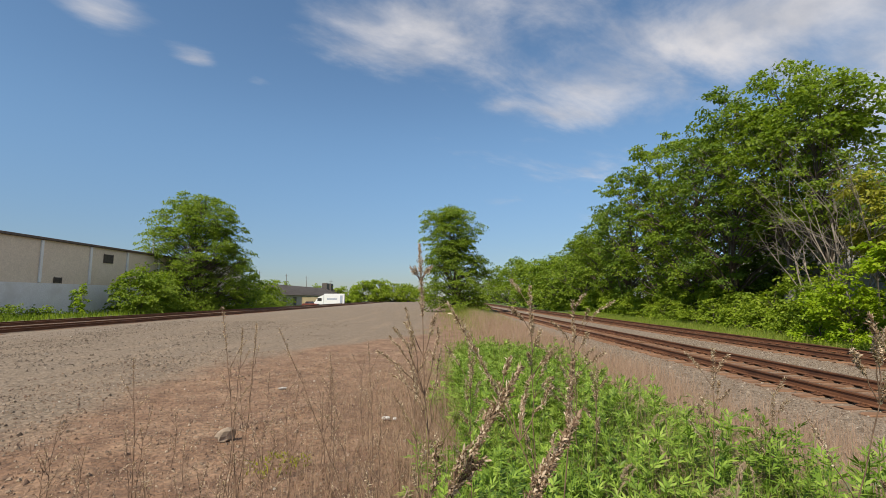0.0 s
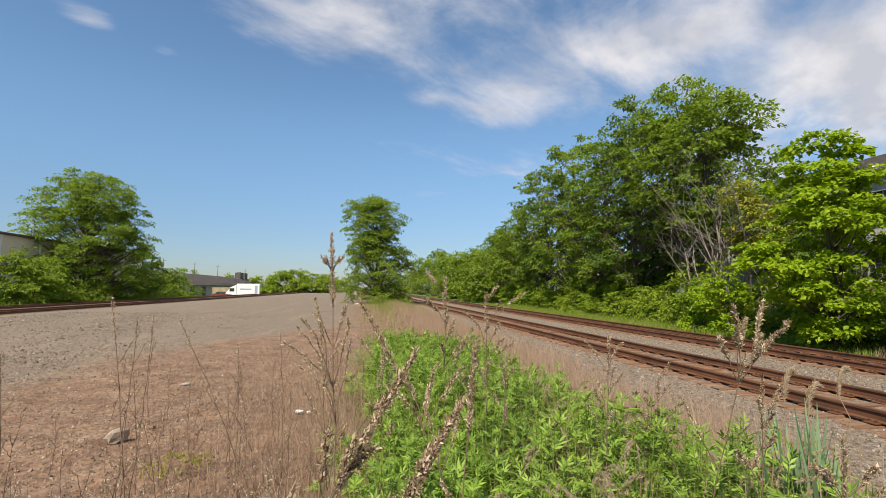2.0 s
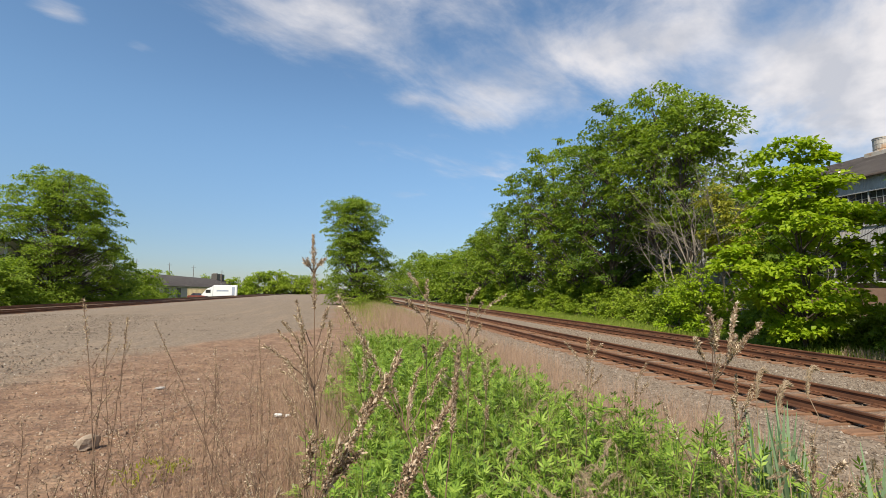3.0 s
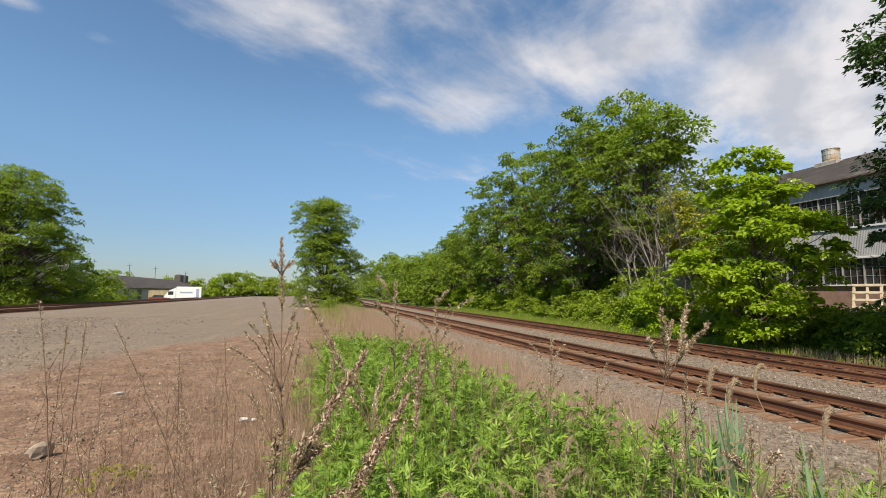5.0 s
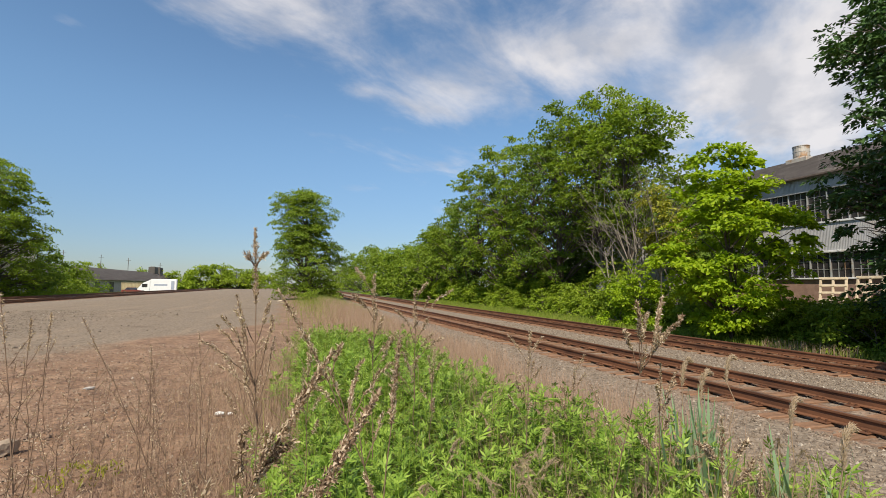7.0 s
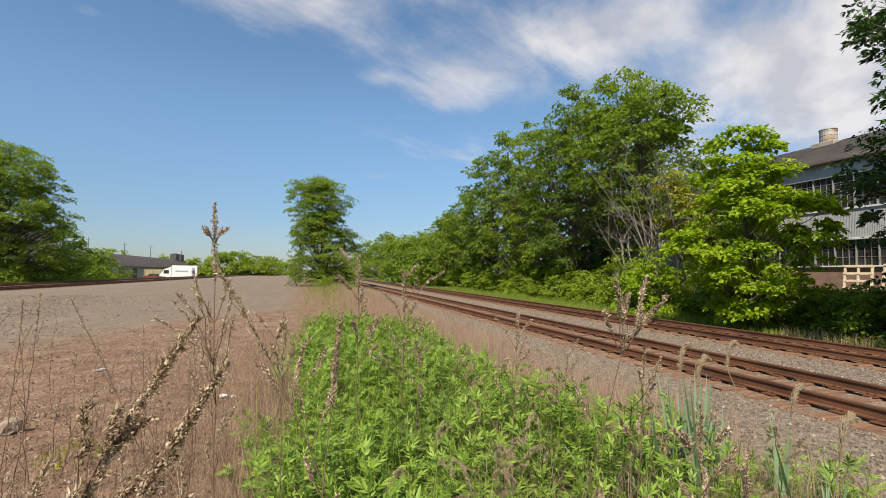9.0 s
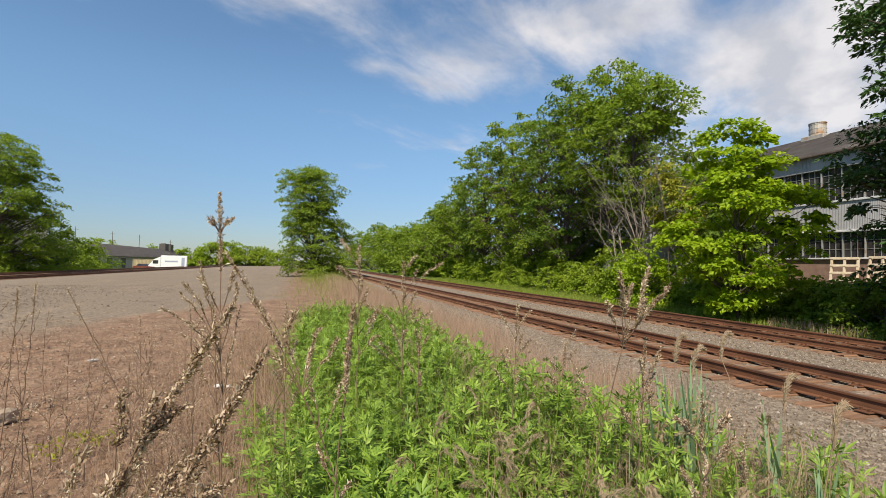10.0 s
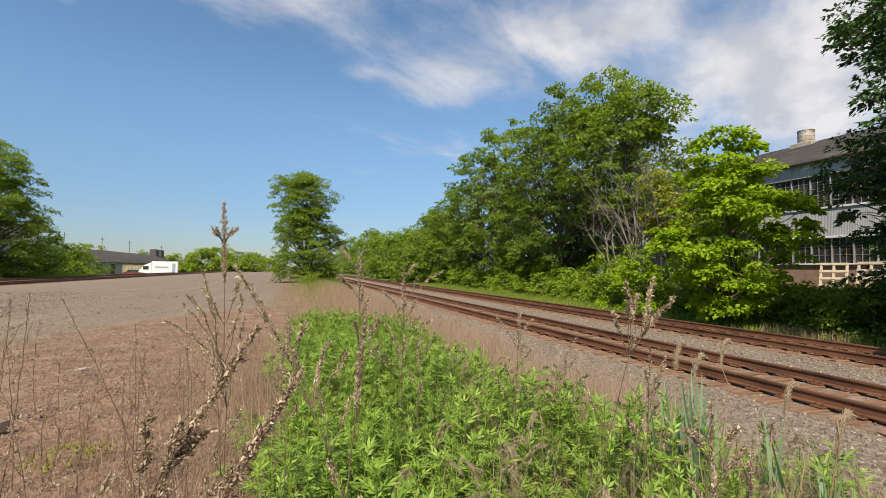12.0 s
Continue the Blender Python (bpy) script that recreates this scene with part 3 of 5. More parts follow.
def plate_mesh():
    bm = box((-0.17, -0.09, 0.0), (0.17, 0.09, 0.018), 0.004)
    for x in (-0.095, 0.095):
        for y in (-0.05, 0.05):
            box((x - 0.016, y - 0.012, 0.016), (x + 0.016, y + 0.012, 0.055), bm=bm)
    me = bpy.data.meshes.new("tie_plate")
    bm.to_mesh(me)
    bm.free()
    me.materials.append(M_RUST)
    return me


PLATE = plate_mesh()


def track(label, x, z, ties_to, plates_to, seed, start=-4.0):
    """z: the top of the sleepers."""
    rng = random.Random(seed)
    t = thing("railway_track", label, "railway track", (x, 0, z), group="tracks")
    for s in (-0.755, 0.755):
        part("rail", RAIL, t, label="rusted steel rail", at=pose(s, 0, 0.018))
    y = start
    while y < ties_to:
        part("tie", TIES[rng.randrange(6)], t, at=pose(rng.uniform(-0.05, 0.05), y, rng.uniform(-0.012, 0.004), 0, 0, rng.choice((0, 180)) + rng.uniform(-1.5, 1.5)))
        if y < plates_to:
            for s in (-0.755, 0.755):
                part("tie_plate", PLATE, t, at=pose(s, y, 0.0))
        y += 0.53 + rng.uniform(-0.03, 0.03)
    return t


track("rusty railway track with brown wooden sleepers in ballast", 8.305, -0.105, 120, 30, 1)
track("rusty railway track with brown sleepers beside the trees", 13.125, -0.105, 120, 30, 2)
track("dark rusty siding track along the gravel lot", -22.2, 0.03, 150, 0, 3, 12.0)
track("dark rusty siding track beside the warehouse", -27.0, 0.03, 150, 0, 4, 12.0)


# ---- warehouse beside the siding ----
def warehouse():
    t = thing("warehouse", "long tan warehouse with a pale lower wall", "warehouse", (-36, 0, 0))
    part("lower_wall", box((-30, 10, -0.3), (0, 84, 3.05)), t, M_WALL_PALE, "pale grey lower wall")
    part("upper_wall", box((-30, 10, 3.05), (-0.06, 84, 6.95)), t, M_WALL_TAN, "tan painted upper wall")
    part("roof", box((-30.3, 9.7, 6.95), (0.22, 84.3, 7.18), 0.03), t, M_DARKTRIM, "dark brown roof edge")
    for y in (36.0, 41.9, 47.8, 53.4, 59.4, 65.4, 71.4):
        bm = box((-0.06, y - 0.13, 3.08), (0.10, y + 0.13, 6.9), 0.02)
        part("downpipe", bm, t, M_WHITE, "pale downpipe strip")
    for (a, b, c, d) in ((49.7, 51.0, 5.45, 6.35), (43.5, 44.3, 3.12, 3.62)):
        v = part("vent", box((-0.06, a, c), (0.03, b, d)), t, M_VENT, "dark louvred wall vent")
        for k in range(6):
            z = c + (d - c) * (k + 0.5) / 6
            part("slat", box((0.03, a + 0.04, z - 0.03), (0.06, b - 0.04, z + 0.02)), v, M_VENT)
        for lo, hi in (((0.03, a - 0.06, c - 0.06), (0.05, a, d + 0.06)), ((0.03, b, c - 0.06), (0.05, b + 0.06, d + 0.06))):
            part("vent_frame", box(lo, hi), v, M_DARKTRIM)
    bm = tube(bmesh.new(), (-0.6, 59.0, 7.1), (-0.6, 59.0, 8.9), 0.10)
    tube(bm, (-0.6, 59.0, 8.9), (-0.6, 59.0, 9.15), 0.17, 0.05)
    part("roof_pipe", bm, t, M_GALV, "grey metal roof pipe")
    bm = tube(bmesh.new(), (-3, 39.0, 7.1), (-3, 39.0, 9.0), 0.28, 0.28, 12)
    tube(bm, (-3, 39.0, 9.0), (-3, 39.0, 9.3), 0.42, 0.3, 12)
    part("roof_pipe", bm, t, M_GALV, "grey metal roof pipe")
    return t


warehouse()


# ---- factory behind the trees ----
def factory():
    t = thing("factory", "grey two-storey factory with steel windows and brown roof", "factory", (28, 0, 0))
    y0, y1 = -12.0, 44.0
    part("base_wall", box((0.06, y0, 0.3), (14, y1, 2.46)), t, M_BRICK, "dull red brick base wall")
    part("inner_wall", box((0.42, y0, 2.46), (14, y1, 8.2)), t, M_VENT)

    def siding(z0, z1):
        n = int((y1 - y0) / 0.075)
        ys = np.linspace(y0, y1, n * 2 + 1)
        off = np.where(np.arange(len(ys)) % 2 == 0, 0.0, 0.011)
        V = np.concatenate([np.stack([off, ys, np.full_like(ys, z0)], 1), np.stack([off, ys, np.full_like(ys, z1)], 1),
                            np.stack([np.full_like(ys, 0.42), ys, np.full_like(ys, z0)], 1), np.stack([np.full_like(ys, 0.42), ys, np.full_like(ys, z1)], 1)])
        m = len(ys)
        i = np.arange(m - 1)
        F = np.concatenate([np.stack([i, i + m, i + m + 1, i + 1], 1), np.stack([i, i + 1, i + 1 + 2 * m, i + 2 * m], 1),
                            np.stack([i + m, i + 3 * m, i + 3 * m + 1, i + m + 1], 1)])
        return mesh_of("siding", V, F, M_SIDING)
    part("siding", siding(4.02, 5.56), t, label="grey corrugated siding band")
    part("fascia", siding(7.48, 8.28), t, label="grey siding under the eaves")
    for z0, z1 in ((5.56, 5.66), (3.92, 4.02), (2.46, 2.54)):
        part("sill_band", box((-0.07, y0, z0), (0.42, y1, z1), 0.01), t, M_WHITETRIM, "pale window sill band")
    bay = 1.05
    first = 19.89 - 16 * bay
    for z0, z1, rows in ((5.66, 7.48, 5), (2.54, 3.92, 3)):
        for k in range(30):
            y = first + k * bay
            w = part("window", box((0.20, y + 0.06, z0), (0.22, y + bay - 0.06, z1)), t, M_GLASS, "dark dusty steel-framed window")
            part("post", box((0.10, y - 0.03, z0), (0.36, y + 0.03, z1), 0.008), w, M_GALV)
            for j in (1, 2):
                yy = y + 0.06 + (bay - 0.12) * j / 3
                part("mullion", box((0.16, yy - 0.011, z0), (0.198, yy + 0.011, z1)), w, M_GALV)
            for j in range(1, rows):
                zz = z0 + (z1 - z0) * j / rows
                part("glazing_bar", box((0.17, y + 0.06, zz - 0.011), (0.196, y + bay - 0.06, zz + 0.011)), w, M_GALV)
    # gabled roof, ridge along the building
    bm = bmesh.new()
    for a, b in (((-0.25, 8.28), (6.6, 11.25)), ((6.6, 11.25), (14.5, 8.0))):
        vs = [bm.verts.new((a[0], y0 - 0.4, a[1])), bm.verts.new((a[0], y1 + 0.4, a[1])), bm.verts.new((b[0], y1 + 0.4, b[1])), bm.verts.new((b[0], y0 - 0.4, b[1]))]
        bm.faces.new(vs)
    bmesh.ops.solidify(bm, geom=bm.faces[:], thickness=0.16)
    roof = part("roof", bm, t, M_ROOF, "brown-grey felt roof")
    part("gutter", box((-0.34, y0 - 0.4, 8.24), (-0.22, y1 + 0.4, 8.36), 0.02), t, M_DARKTRIM, "dark eaves gutter")
    v = part("roof_cowl", box((5.8, 22.5, 10.4), (7.1, 24.0, 11.2), 0.04), roof, M_COWL, "large weathered metal roof ventilator")
    bm = bmesh.new()
    tube(bm, (6.4, 23.25, 11.2), (6.4, 23.25, 12.05), 0.5, 0.5, 20)
    tube(bm, (6.4, 23.25, 12.05), (6.4, 23.25, 12.1), 0.53, 0.53, 20)
    for k in range(3):
        tube(bm, (6.4, 23.25, 11.35 + 0.3 * k), (6.4, 23.25, 11.39 + 0.3 * k), 0.515, 0.515, 20)
    part("roof_cowl", bm, roof, M_COWL, "round rusty ventilator drum")
    bm = tube(bmesh.new(), (0.5, 21.6, 8.5), (0.5, 21.6, 8.95), 0.15, 0.15, 10)
    tube(bm, (0.5, 21.6, 8.95), (0.5, 21.6, 9.05), 0.20, 0.14, 10)
    part("roof_pipe", bm, roof, M_GALV, "small pale roof vent")
    for s in (-12.0, 44.0):
        bm = bmesh.new()
        a = [bm.verts.new(p) for p in ((0.1, s, 8.1), (14, s, 8.0), (6.6, s, 11.05))]
        bm.faces.new(a)
        bmesh.ops.solidify(bm, geom=bm.faces[:], thickness=0.1)
        part("gable", bm, t, M_SIDING)
    # lean-to porch roof over the ground floor
    bm = bmesh.new()
    vs = [bm.verts.new(p) for p in ((-2.4, 21.5, 4.3), (-2.4, 25.5, 4.3), (0.0, 25.5, 4.75), (0.0, 21.5, 4.75))]
    bm.faces.new(vs)
    bmesh.ops.solidify(bm, geom=bm.faces[:], thickness=0.1)
    part("porch_roof", bm, t, M_WHITETRIM, "pale lean-to roof")
    for y in (21.7, 25.3):
        part("porch_post", box((-2.3, y - 0.06, 0.3), (-2.18, y + 0.06, 4.2)), t, M_GREYWOOD)
    return t


factory()


def pallet(at, turn, lean):
    t = thing("pallet", "pale wooden pallet leaning behind the bushes", "pallet", at, turn, "pallets")
    t.matrix_world = pose(*at, 0, lean, turn)
    for y in (-0.55, 0.0, 0.55):
        part("bearer", box((-0.05, y - 0.045, 0), (0.05, y + 0.045, 1.25), 0.004), t, M_WOOD)
    for k in range(4):
        z = 0.06 + k * 0.37
        part("slat", box((-0.075, -0.6, z), (-0.05, 0.6, z + 0.10), 0.003), t, M_WOOD)
        part("slat", box((0.05, -0.6, z), (0.075, 0.6, z + 0.10), 0.003), t, M_WOOD)


pallet((26.2, 16.55, 1.25), 8, 8)
pallet((26.4, 15.1, 1.30), -5, 10)
pallet((26.0, 13.7, 1.30), 3, 8)


def stack_base():
    t = thing("pallet_stack", "low stack of grey boards under the pallets", "boards", (26.2, 15.1, 0))
    for k in range(6):
        part("board", box((-0.9, -2.4 + 0.03 * k, 0.30 + 0.15 * k), (0.9, 2.4 - 0.04 * k, 0.43 + 0.15 * k), 0.01), t, M_GREYWOOD)


stack_base()


def shed():
    t = thing("shed", "weathered grey shed with board walls behind trees", "shed", (25, 30, 0.4))
    n = 34
    for k in range(n):
        y = -4.25 + k * 0.25
        part("board", box((-0.03, y, -0.2), (0.03, y + 0.235, 3.0 + 0.05 * ((k * 7) % 3)), 0.004), t, M_GREYWOOD)
    part("wall", box((0.04, -4.3, -0.2), (3.0, 4.3, 2.9)), t, M_GREYWOOD)
    bm = bmesh.new()
    vs = [bm.verts.new(p) for p in ((-0.5, -4.7, 3.0), (-0.5, 4.7, 3.0), (3.4, 4.7, 4.0), (3.4, -4.7, 4.0))]
    bm.faces.new(vs)
    bmesh.ops.solidify(bm, geom=bm.faces[:], thickness=0.12)
    part("roof", bm, t, M_GALV, "pale metal roof")


shed()


def board_fence():
    t = thing("board_fence", "pale weathered board fence among the bushes", "fence", (19.7, 25.4, 0.0))
    for k in range(16):
        part("board", box((-0.015, -1.6 + k * 0.2, -0.2), (0.015, -1.6 + k * 0.2 + 0.185, 2.35 + 0.04 * ((k * 5) % 3)), 0.004), t, M_GREYWOOD)
    for z in (0.5, 1.8):
        part("rail", box((0.02, -1.65, z), (0.08, 1.65, z + 0.09)), t, M_GREYWOOD)
    for y in (-1.5, 1.5):
        part("post", box((0.085, y - 0.05, -0.2), (0.185, y + 0.05, 2.2)), t, M_GREYWOOD)


board_fence()


# ---- far yard: low building, truck, cars, poles ----
def low_building():
    t = thing("low_building", "long low building with a dark brown roof", "building", (-48, 152, 0))
    part("wall", box((-16, -45, -1.2), (0, 95, 2.5)), t, M_GREYWOOD, "grey-brown wall")
    bm = bmesh.new()
    for a, b in (((1.2, 2.5), (-8, 6.2)), ((-8, 6.2), (-17, 2.5))):
        vs = [bm.verts.new((a[0], -46, a[1])), bm.verts.new((a[0], 96, a[1])), bm.verts.new((b[0], 96, b[1])), bm.verts.new((b[0], -46, b[1]))]
        bm.faces.new(vs)
    bmesh.ops.solidify(bm, geom=bm.faces[:], thickness=0.3)
    part("roof", bm, t, M_ROOF, "dark brown roof")
    for k in range(13):
        y = -40 + k * 10
        d = part("loading_door", box((0.0, y, -0.9), (0.08, y + 3.2, 2.1)), t, M_VENT, "dark loading door")
        part("lintel", box((0.0, y - 0.1, 2.1), (0.14, y + 3.3, 2.3)), d, M_WHITETRIM)
    for y in (72, 80):
        u = part("roof_unit", box((-9.2, y, 5.6), (-6.8, y + 5.0, 8.6), 0.1), t, M_VENT, "dark rooftop cooling unit")
        part("fan_cover", tube(bmesh.new(), (-8, y + 1.7, 8.6), (-8, y + 1.7, 8.8), 1.0, 0.9, 12), u, M_VENT)


low_building()


def truck():
    t = thing("box_truck", "white box truck parked beyond the siding", "truck", (-30.9, 132, -0.92), -82)
    # length along y, side towards +x; the cab is at -y
    part("cargo_box", box((-1.25, -2.0, 0.75), (1.25, 3.6, 3.75), 0.06), t, M_WHITE, "white cargo box")
    bm = bmesh.new()
    side = [(-4.6, 0.55), (-4.7, 1.3), (-4.3, 1.75), (-3.6, 2.75), (-2.05, 3.5), (-2.05, 0.55)]
    a = [bm.verts.new((-1.15, y, z)) for y, z in side]
    b = [bm.verts.new((1.15, y, z)) for y, z in side]
    bm.faces.new(a)
    bm.faces.new(b[::-1])
    for k in range(6):
        bm.faces.new((a[k], b[k], b[(k + 1) % 6], a[(k + 1) % 6]))
    bmesh.ops.recalc_face_normals(bm, faces=bm.faces[:])
    bmesh.ops.bevel(bm, geom=bm.edges[:], offset=0.08, segments=2, affect="EDGES")
    cab = part("cab", bm, t, M_WHITE, "white cab")
    part("side_window", box((1.14, -3.75, 1.7), (1.17, -2.6, 2.55), 0.01), cab, M_GLASS)
    bm = bmesh.new()
    bm.faces.new([bm.verts.new(p) for p in ((-1.0, -4.26, 1.90), (1.0, -4.26, 1.90), (1.0, -3.72, 2.68), (-1.0, -3.72, 2.68))])
    bmesh.ops.solidify(bm, geom=bm.faces[:], thickness=-0.04)
    part("windscreen", bm, cab, M_GLASS)
    part("chassis", box((-0.5, -4.2, 0.5), (0.5, 3.5, 0.75)), t, M_TYRE)
    part("mark", box((1.25, -1.2, 2.1), (1.262, 1.6, 2.5)), t, M_MARK, "faded grey-blue lettering bar")
    part("rear_panel", box((1.25, 2.4, 1.2), (1.262, 3.1, 3.3)), t, M_MARK)
    for y in (-3.5, 2.4):
        for x in (-1.05, 1.05):
            w = part("wheel", tube(bmesh.new(), (x - 0.14, y, 0.48), (x + 0.14, y, 0.48), 0.48, 0.48, 16), t, M_TYRE)
            part("rim", tube(bmesh.new(), (x - 0.15, y, 0.48), (x + 0.15, y, 0.48), 0.25, 0.25, 12), w, M_GALV)


truck()


def car(label, at, turn, paint, group=""):
    t = thing("car", label, "car", at, turn, group)
    bm = bmesh.new()
    side = [(-2.2, 0.35), (-2.2, 0.85), (-1.3, 0.98), (1.9, 1.0), (2.2, 0.8), (2.2, 0.35)]
    a = [bm.verts.new((-0.88, y, z)) for y, z in side]
    b = [bm.verts.new((0.88, y, z)) for y, z in side]
    bm.faces.new(a)
    bm.faces.new(b[::-1])
    for k in range(6):
        bm.faces.new((a[k], b[k], b[(k + 1) % 6], a[(k + 1) % 6]))
    bmesh.ops.recalc_face_normals(bm, faces=bm.faces[:])
    bmesh.ops.bevel(bm, geom=bm.edges[:], offset=0.06, segments=2, affect="EDGES")
    part("body", bm, t, paint)
    bm = box((-0.74, -0.9, 0.97), (0.74, 1.5, 1.5))
    for v in bm.verts:
        if v.co.z > 1.2:
            v.co.y = v.co.y * 0.65 + 0.1
            v.co.x *= 0.85
    part("cabin", bm, t, M_GLASS, "dark car windows")
    part("roof", box((-0.6, -0.45, 1.5), (0.6, 1.05, 1.55), 0.02), t, paint)
    for y in (-1.4, 1.4):
        for x in (-0.8, 0.8):
            w = part("wheel", tube(bmesh.new(), (x - 0.1, y, 0.33), (x + 0.1, y, 0.33), 0.33, 0.33, 14), t, M_TYRE)
            part("rim", tube(bmesh.new(), (x - 0.11, y, 0.33), (x + 0.11, y, 0.33), 0.18, 0.18, 10), w, M_GALV)


car("dark red car parked beyond the siding", (-36.5, 131, -0.84), 84, M_RED, "parked cars")
car("teal grey car parked beside the truck", (-34.6, 132, -0.84), 95, M_TEAL, "parked cars")


def container():
    t = thing("shipping_container", "faded yellow container in the yard", "container", (-38.0, 139, -0.90), -86)
    n = 20
    ys = np.linspace(-3, 3, n * 2 + 1)
    off = np.where(np.arange(len(ys)) % 2 == 0, 1.22, 1.17)
    bm = box((-1.17, -3, 0.15), (1.17, 3, 2.75))
    part("body", bm, t, M_YELLOW)
    m = len(ys)
    V = np.concatenate([np.stack([off, ys, np.full_like(ys, 0.25)], 1), np.stack([off, ys, np.full_like(ys, 2.65)], 1)])
    i = np.arange(m - 1)
    part("side_panel", mesh_of("side_panel", V, np.stack([i, i + 1, i + 1 + m, i + m], 1), M_YELLOW), t)
    for z in (0.15, 2.65):
        part("rail", box((1.17, -3, z), (1.25, 3, z + 0.12)), t, M_YELLOW)
    for y in (-3, 2.88):
        part("post", box((1.17, y, 0.15), (1.26, y + 0.12, 2.77)), t, M_YELLOW)


container()


def pole(at, h):
    t = thing("utility_pole", "thin wooden utility pole far off", "utility pole", at, 15, "utility poles")
    part("shaft", tube(bmesh.new(), (0, 0, -0.2), (0, 0, h), 0.13, 0.08), t, M_BARK)
    part("crossarm", box((-0.8, -0.05, h - 1.0), (0.8, 0.05, h - 0.9)), t, M_BARK)


for x, y, h in ((-66, 165, 11.5), (-74, 190, 13.5), (-68, 205, 13), (-62, 215, 12.5), (-52, 220, 11)):
    pole((x, y, float(ground_z(x, y))), h)


# ---- trees and shrubs ----
ROUND = (0.55, 0.9, 1.0, 0.95, 0.75, 0.35)
TALL = (0.5, 0.8, 0.95, 1.0, 0.9, 0.7, 0.35)
BUSH = (1.0, 1.0, 0.9, 0.7, 0.35)

# the row of trees behind the far track: place, height, radius
row = [((21.5, 20.2), 7.6, 2.6), ((20.5, 24.3), 14.4, 3.1), ((21.0, 27.8), 16.2, 3.8), ((20.5, 32.4), 17.0, 4.1), ((21.0, 37.4), 16.6, 4.3),
       ((20.5, 43.2), 17.2, 4.6), ((20.5, 49.6), 16.2, 4.4), ((20.5, 57.5), 12.6, 4.4), ((20.5, 66.0), 10.8, 4.2)]
for k, ((x, y), h, r) in enumerate(row):
    tree("tree", "tall leafy green tree beside the railway", (x, y, float(ground_z(x, y))), h, r, TALL, 0.225 + 0.012 * k, 14500 - 500 * k, M_LEAF_DARK if k % 3 == 0 else M_LEAF, 20 + k,
         clumps=125, trunk_r=0.24, clump_r=0.78, group="railway trees", low=0.36 if k < 3 else 0.14, squash=0.55)
for k, (x, y, h, r) in enumerate(((20, 75, 9.6, 5), (20, 85, 9.4, 5), (20, 97, 9.8, 6), (21, 112, 11, 6), (20, 133, 13.4, 8), (20, 158, 12.5, 8), (19, 186, 11.5, 9), (26, 78, 11, 6), (30, 110, 12, 7))):
    tree("tree", "leafy green tree far along the railway", (x, y, float(ground_z(x, y))), h, r, ROUND, 0.5, 6000, M_LEAF, 40 + k,
         clumps=60, trunk_r=0.25, clump_r=1.6, group="railway trees", low=0.02)
# second row closing the view behind
for k, (x, y, h, r) in enumerate(((24.3, 33.5, 13.5, 3.6), (25.5, 45.5, 14, 4.5), (26, 55, 13, 5))):
    tree("tree", "dark leafy tree behind the railway trees", (x, y, float(ground_z(x, y))), h, r, ROUND, 0.34, 7000, M_LEAF_DARK, 60 + k,
         clumps=60, trunk_r=0.25, clump_r=1.4, group="railway trees", low=0.05)

tree("catalpa_tree", "bright lime green young tree beside the railway", (16.1, 13.75, -0.2), 7.9, 2.45, (0.40, 0.78, 1.0, 0.92, 0.66, 0.46, 0.13), 0.19, 17500, M_LEAF_LIME, 71,
     clumps=78, trunk_r=0.11, clump_r=0.62, low=0.10, wide=0.72, squash=0.34)
tree("maple_tree", "dark green maple tree with shade put into its leaf colour", (17.9, 4.9, -0.1), 12.4, 4.9, (0.80, 0.95, 1.0, 1.0, 0.95, 0.8, 0.4), 0.15, 170000, M_LEAF_MAPLE_SHADE, 72, clumps=780, trunk_r=0.24, clump_r=0.62, low=0.12, squash=0.9, sprays=6, core=0.6)
tree("sumac_tree", "small yellowish green tree by the bare one", (17.8, 18.9, -0.1), 7.0, 1.35, ROUND, 0.20, 2600, M_LEAF_YELLOW, 73, clumps=20, trunk_r=0.06, clump_r=0.6, low=0.55)
tree("tree", "vine-covered tree standing alone between the tracks", (2.1, 60, 0), 13.8, 4.5,
     (0.85, 1.0, 1.0, 0.98, 0.88, 0.66, 0.62, 0.74, 0.68, 0.3), 0.235, 46000, M_LEAF, 74, clumps=220, trunk_r=0.3, clump_r=1.05, shift=(-1.2, 0), low=0.05)
tree("tree", "broad leafy tree beside the warehouse", (-33.2, 63.5, 0.1), 16.0, 7.0, (0.8, 0.95, 1.0, 0.95, 0.9, 0.7, 0.35), 0.25, 68000, M_LEAF, 75, clumps=330, trunk_r=0.3, clump_r=1.25, low=0.02)
tree("tree", "small dark tree past the warehouse", (-32.5, 76, 0.1), 7.5, 3.6, ROUND, 0.34, 5000, M_LEAF_DARK, 76, clumps=45, trunk_r=0.2, clump_r=1.0, low=0.05)


def shrub(label, at, h, r, leaf, count, mat, seed, group="bushes", clumps=26):
    return tree("shrub", label, at, h, r, BUSH, leaf, count, mat, seed, "shrub", clumps, 0.04, 0.45 * r * 0.75, (0, 0), group, None, 0.03, 0.62, 0.7)


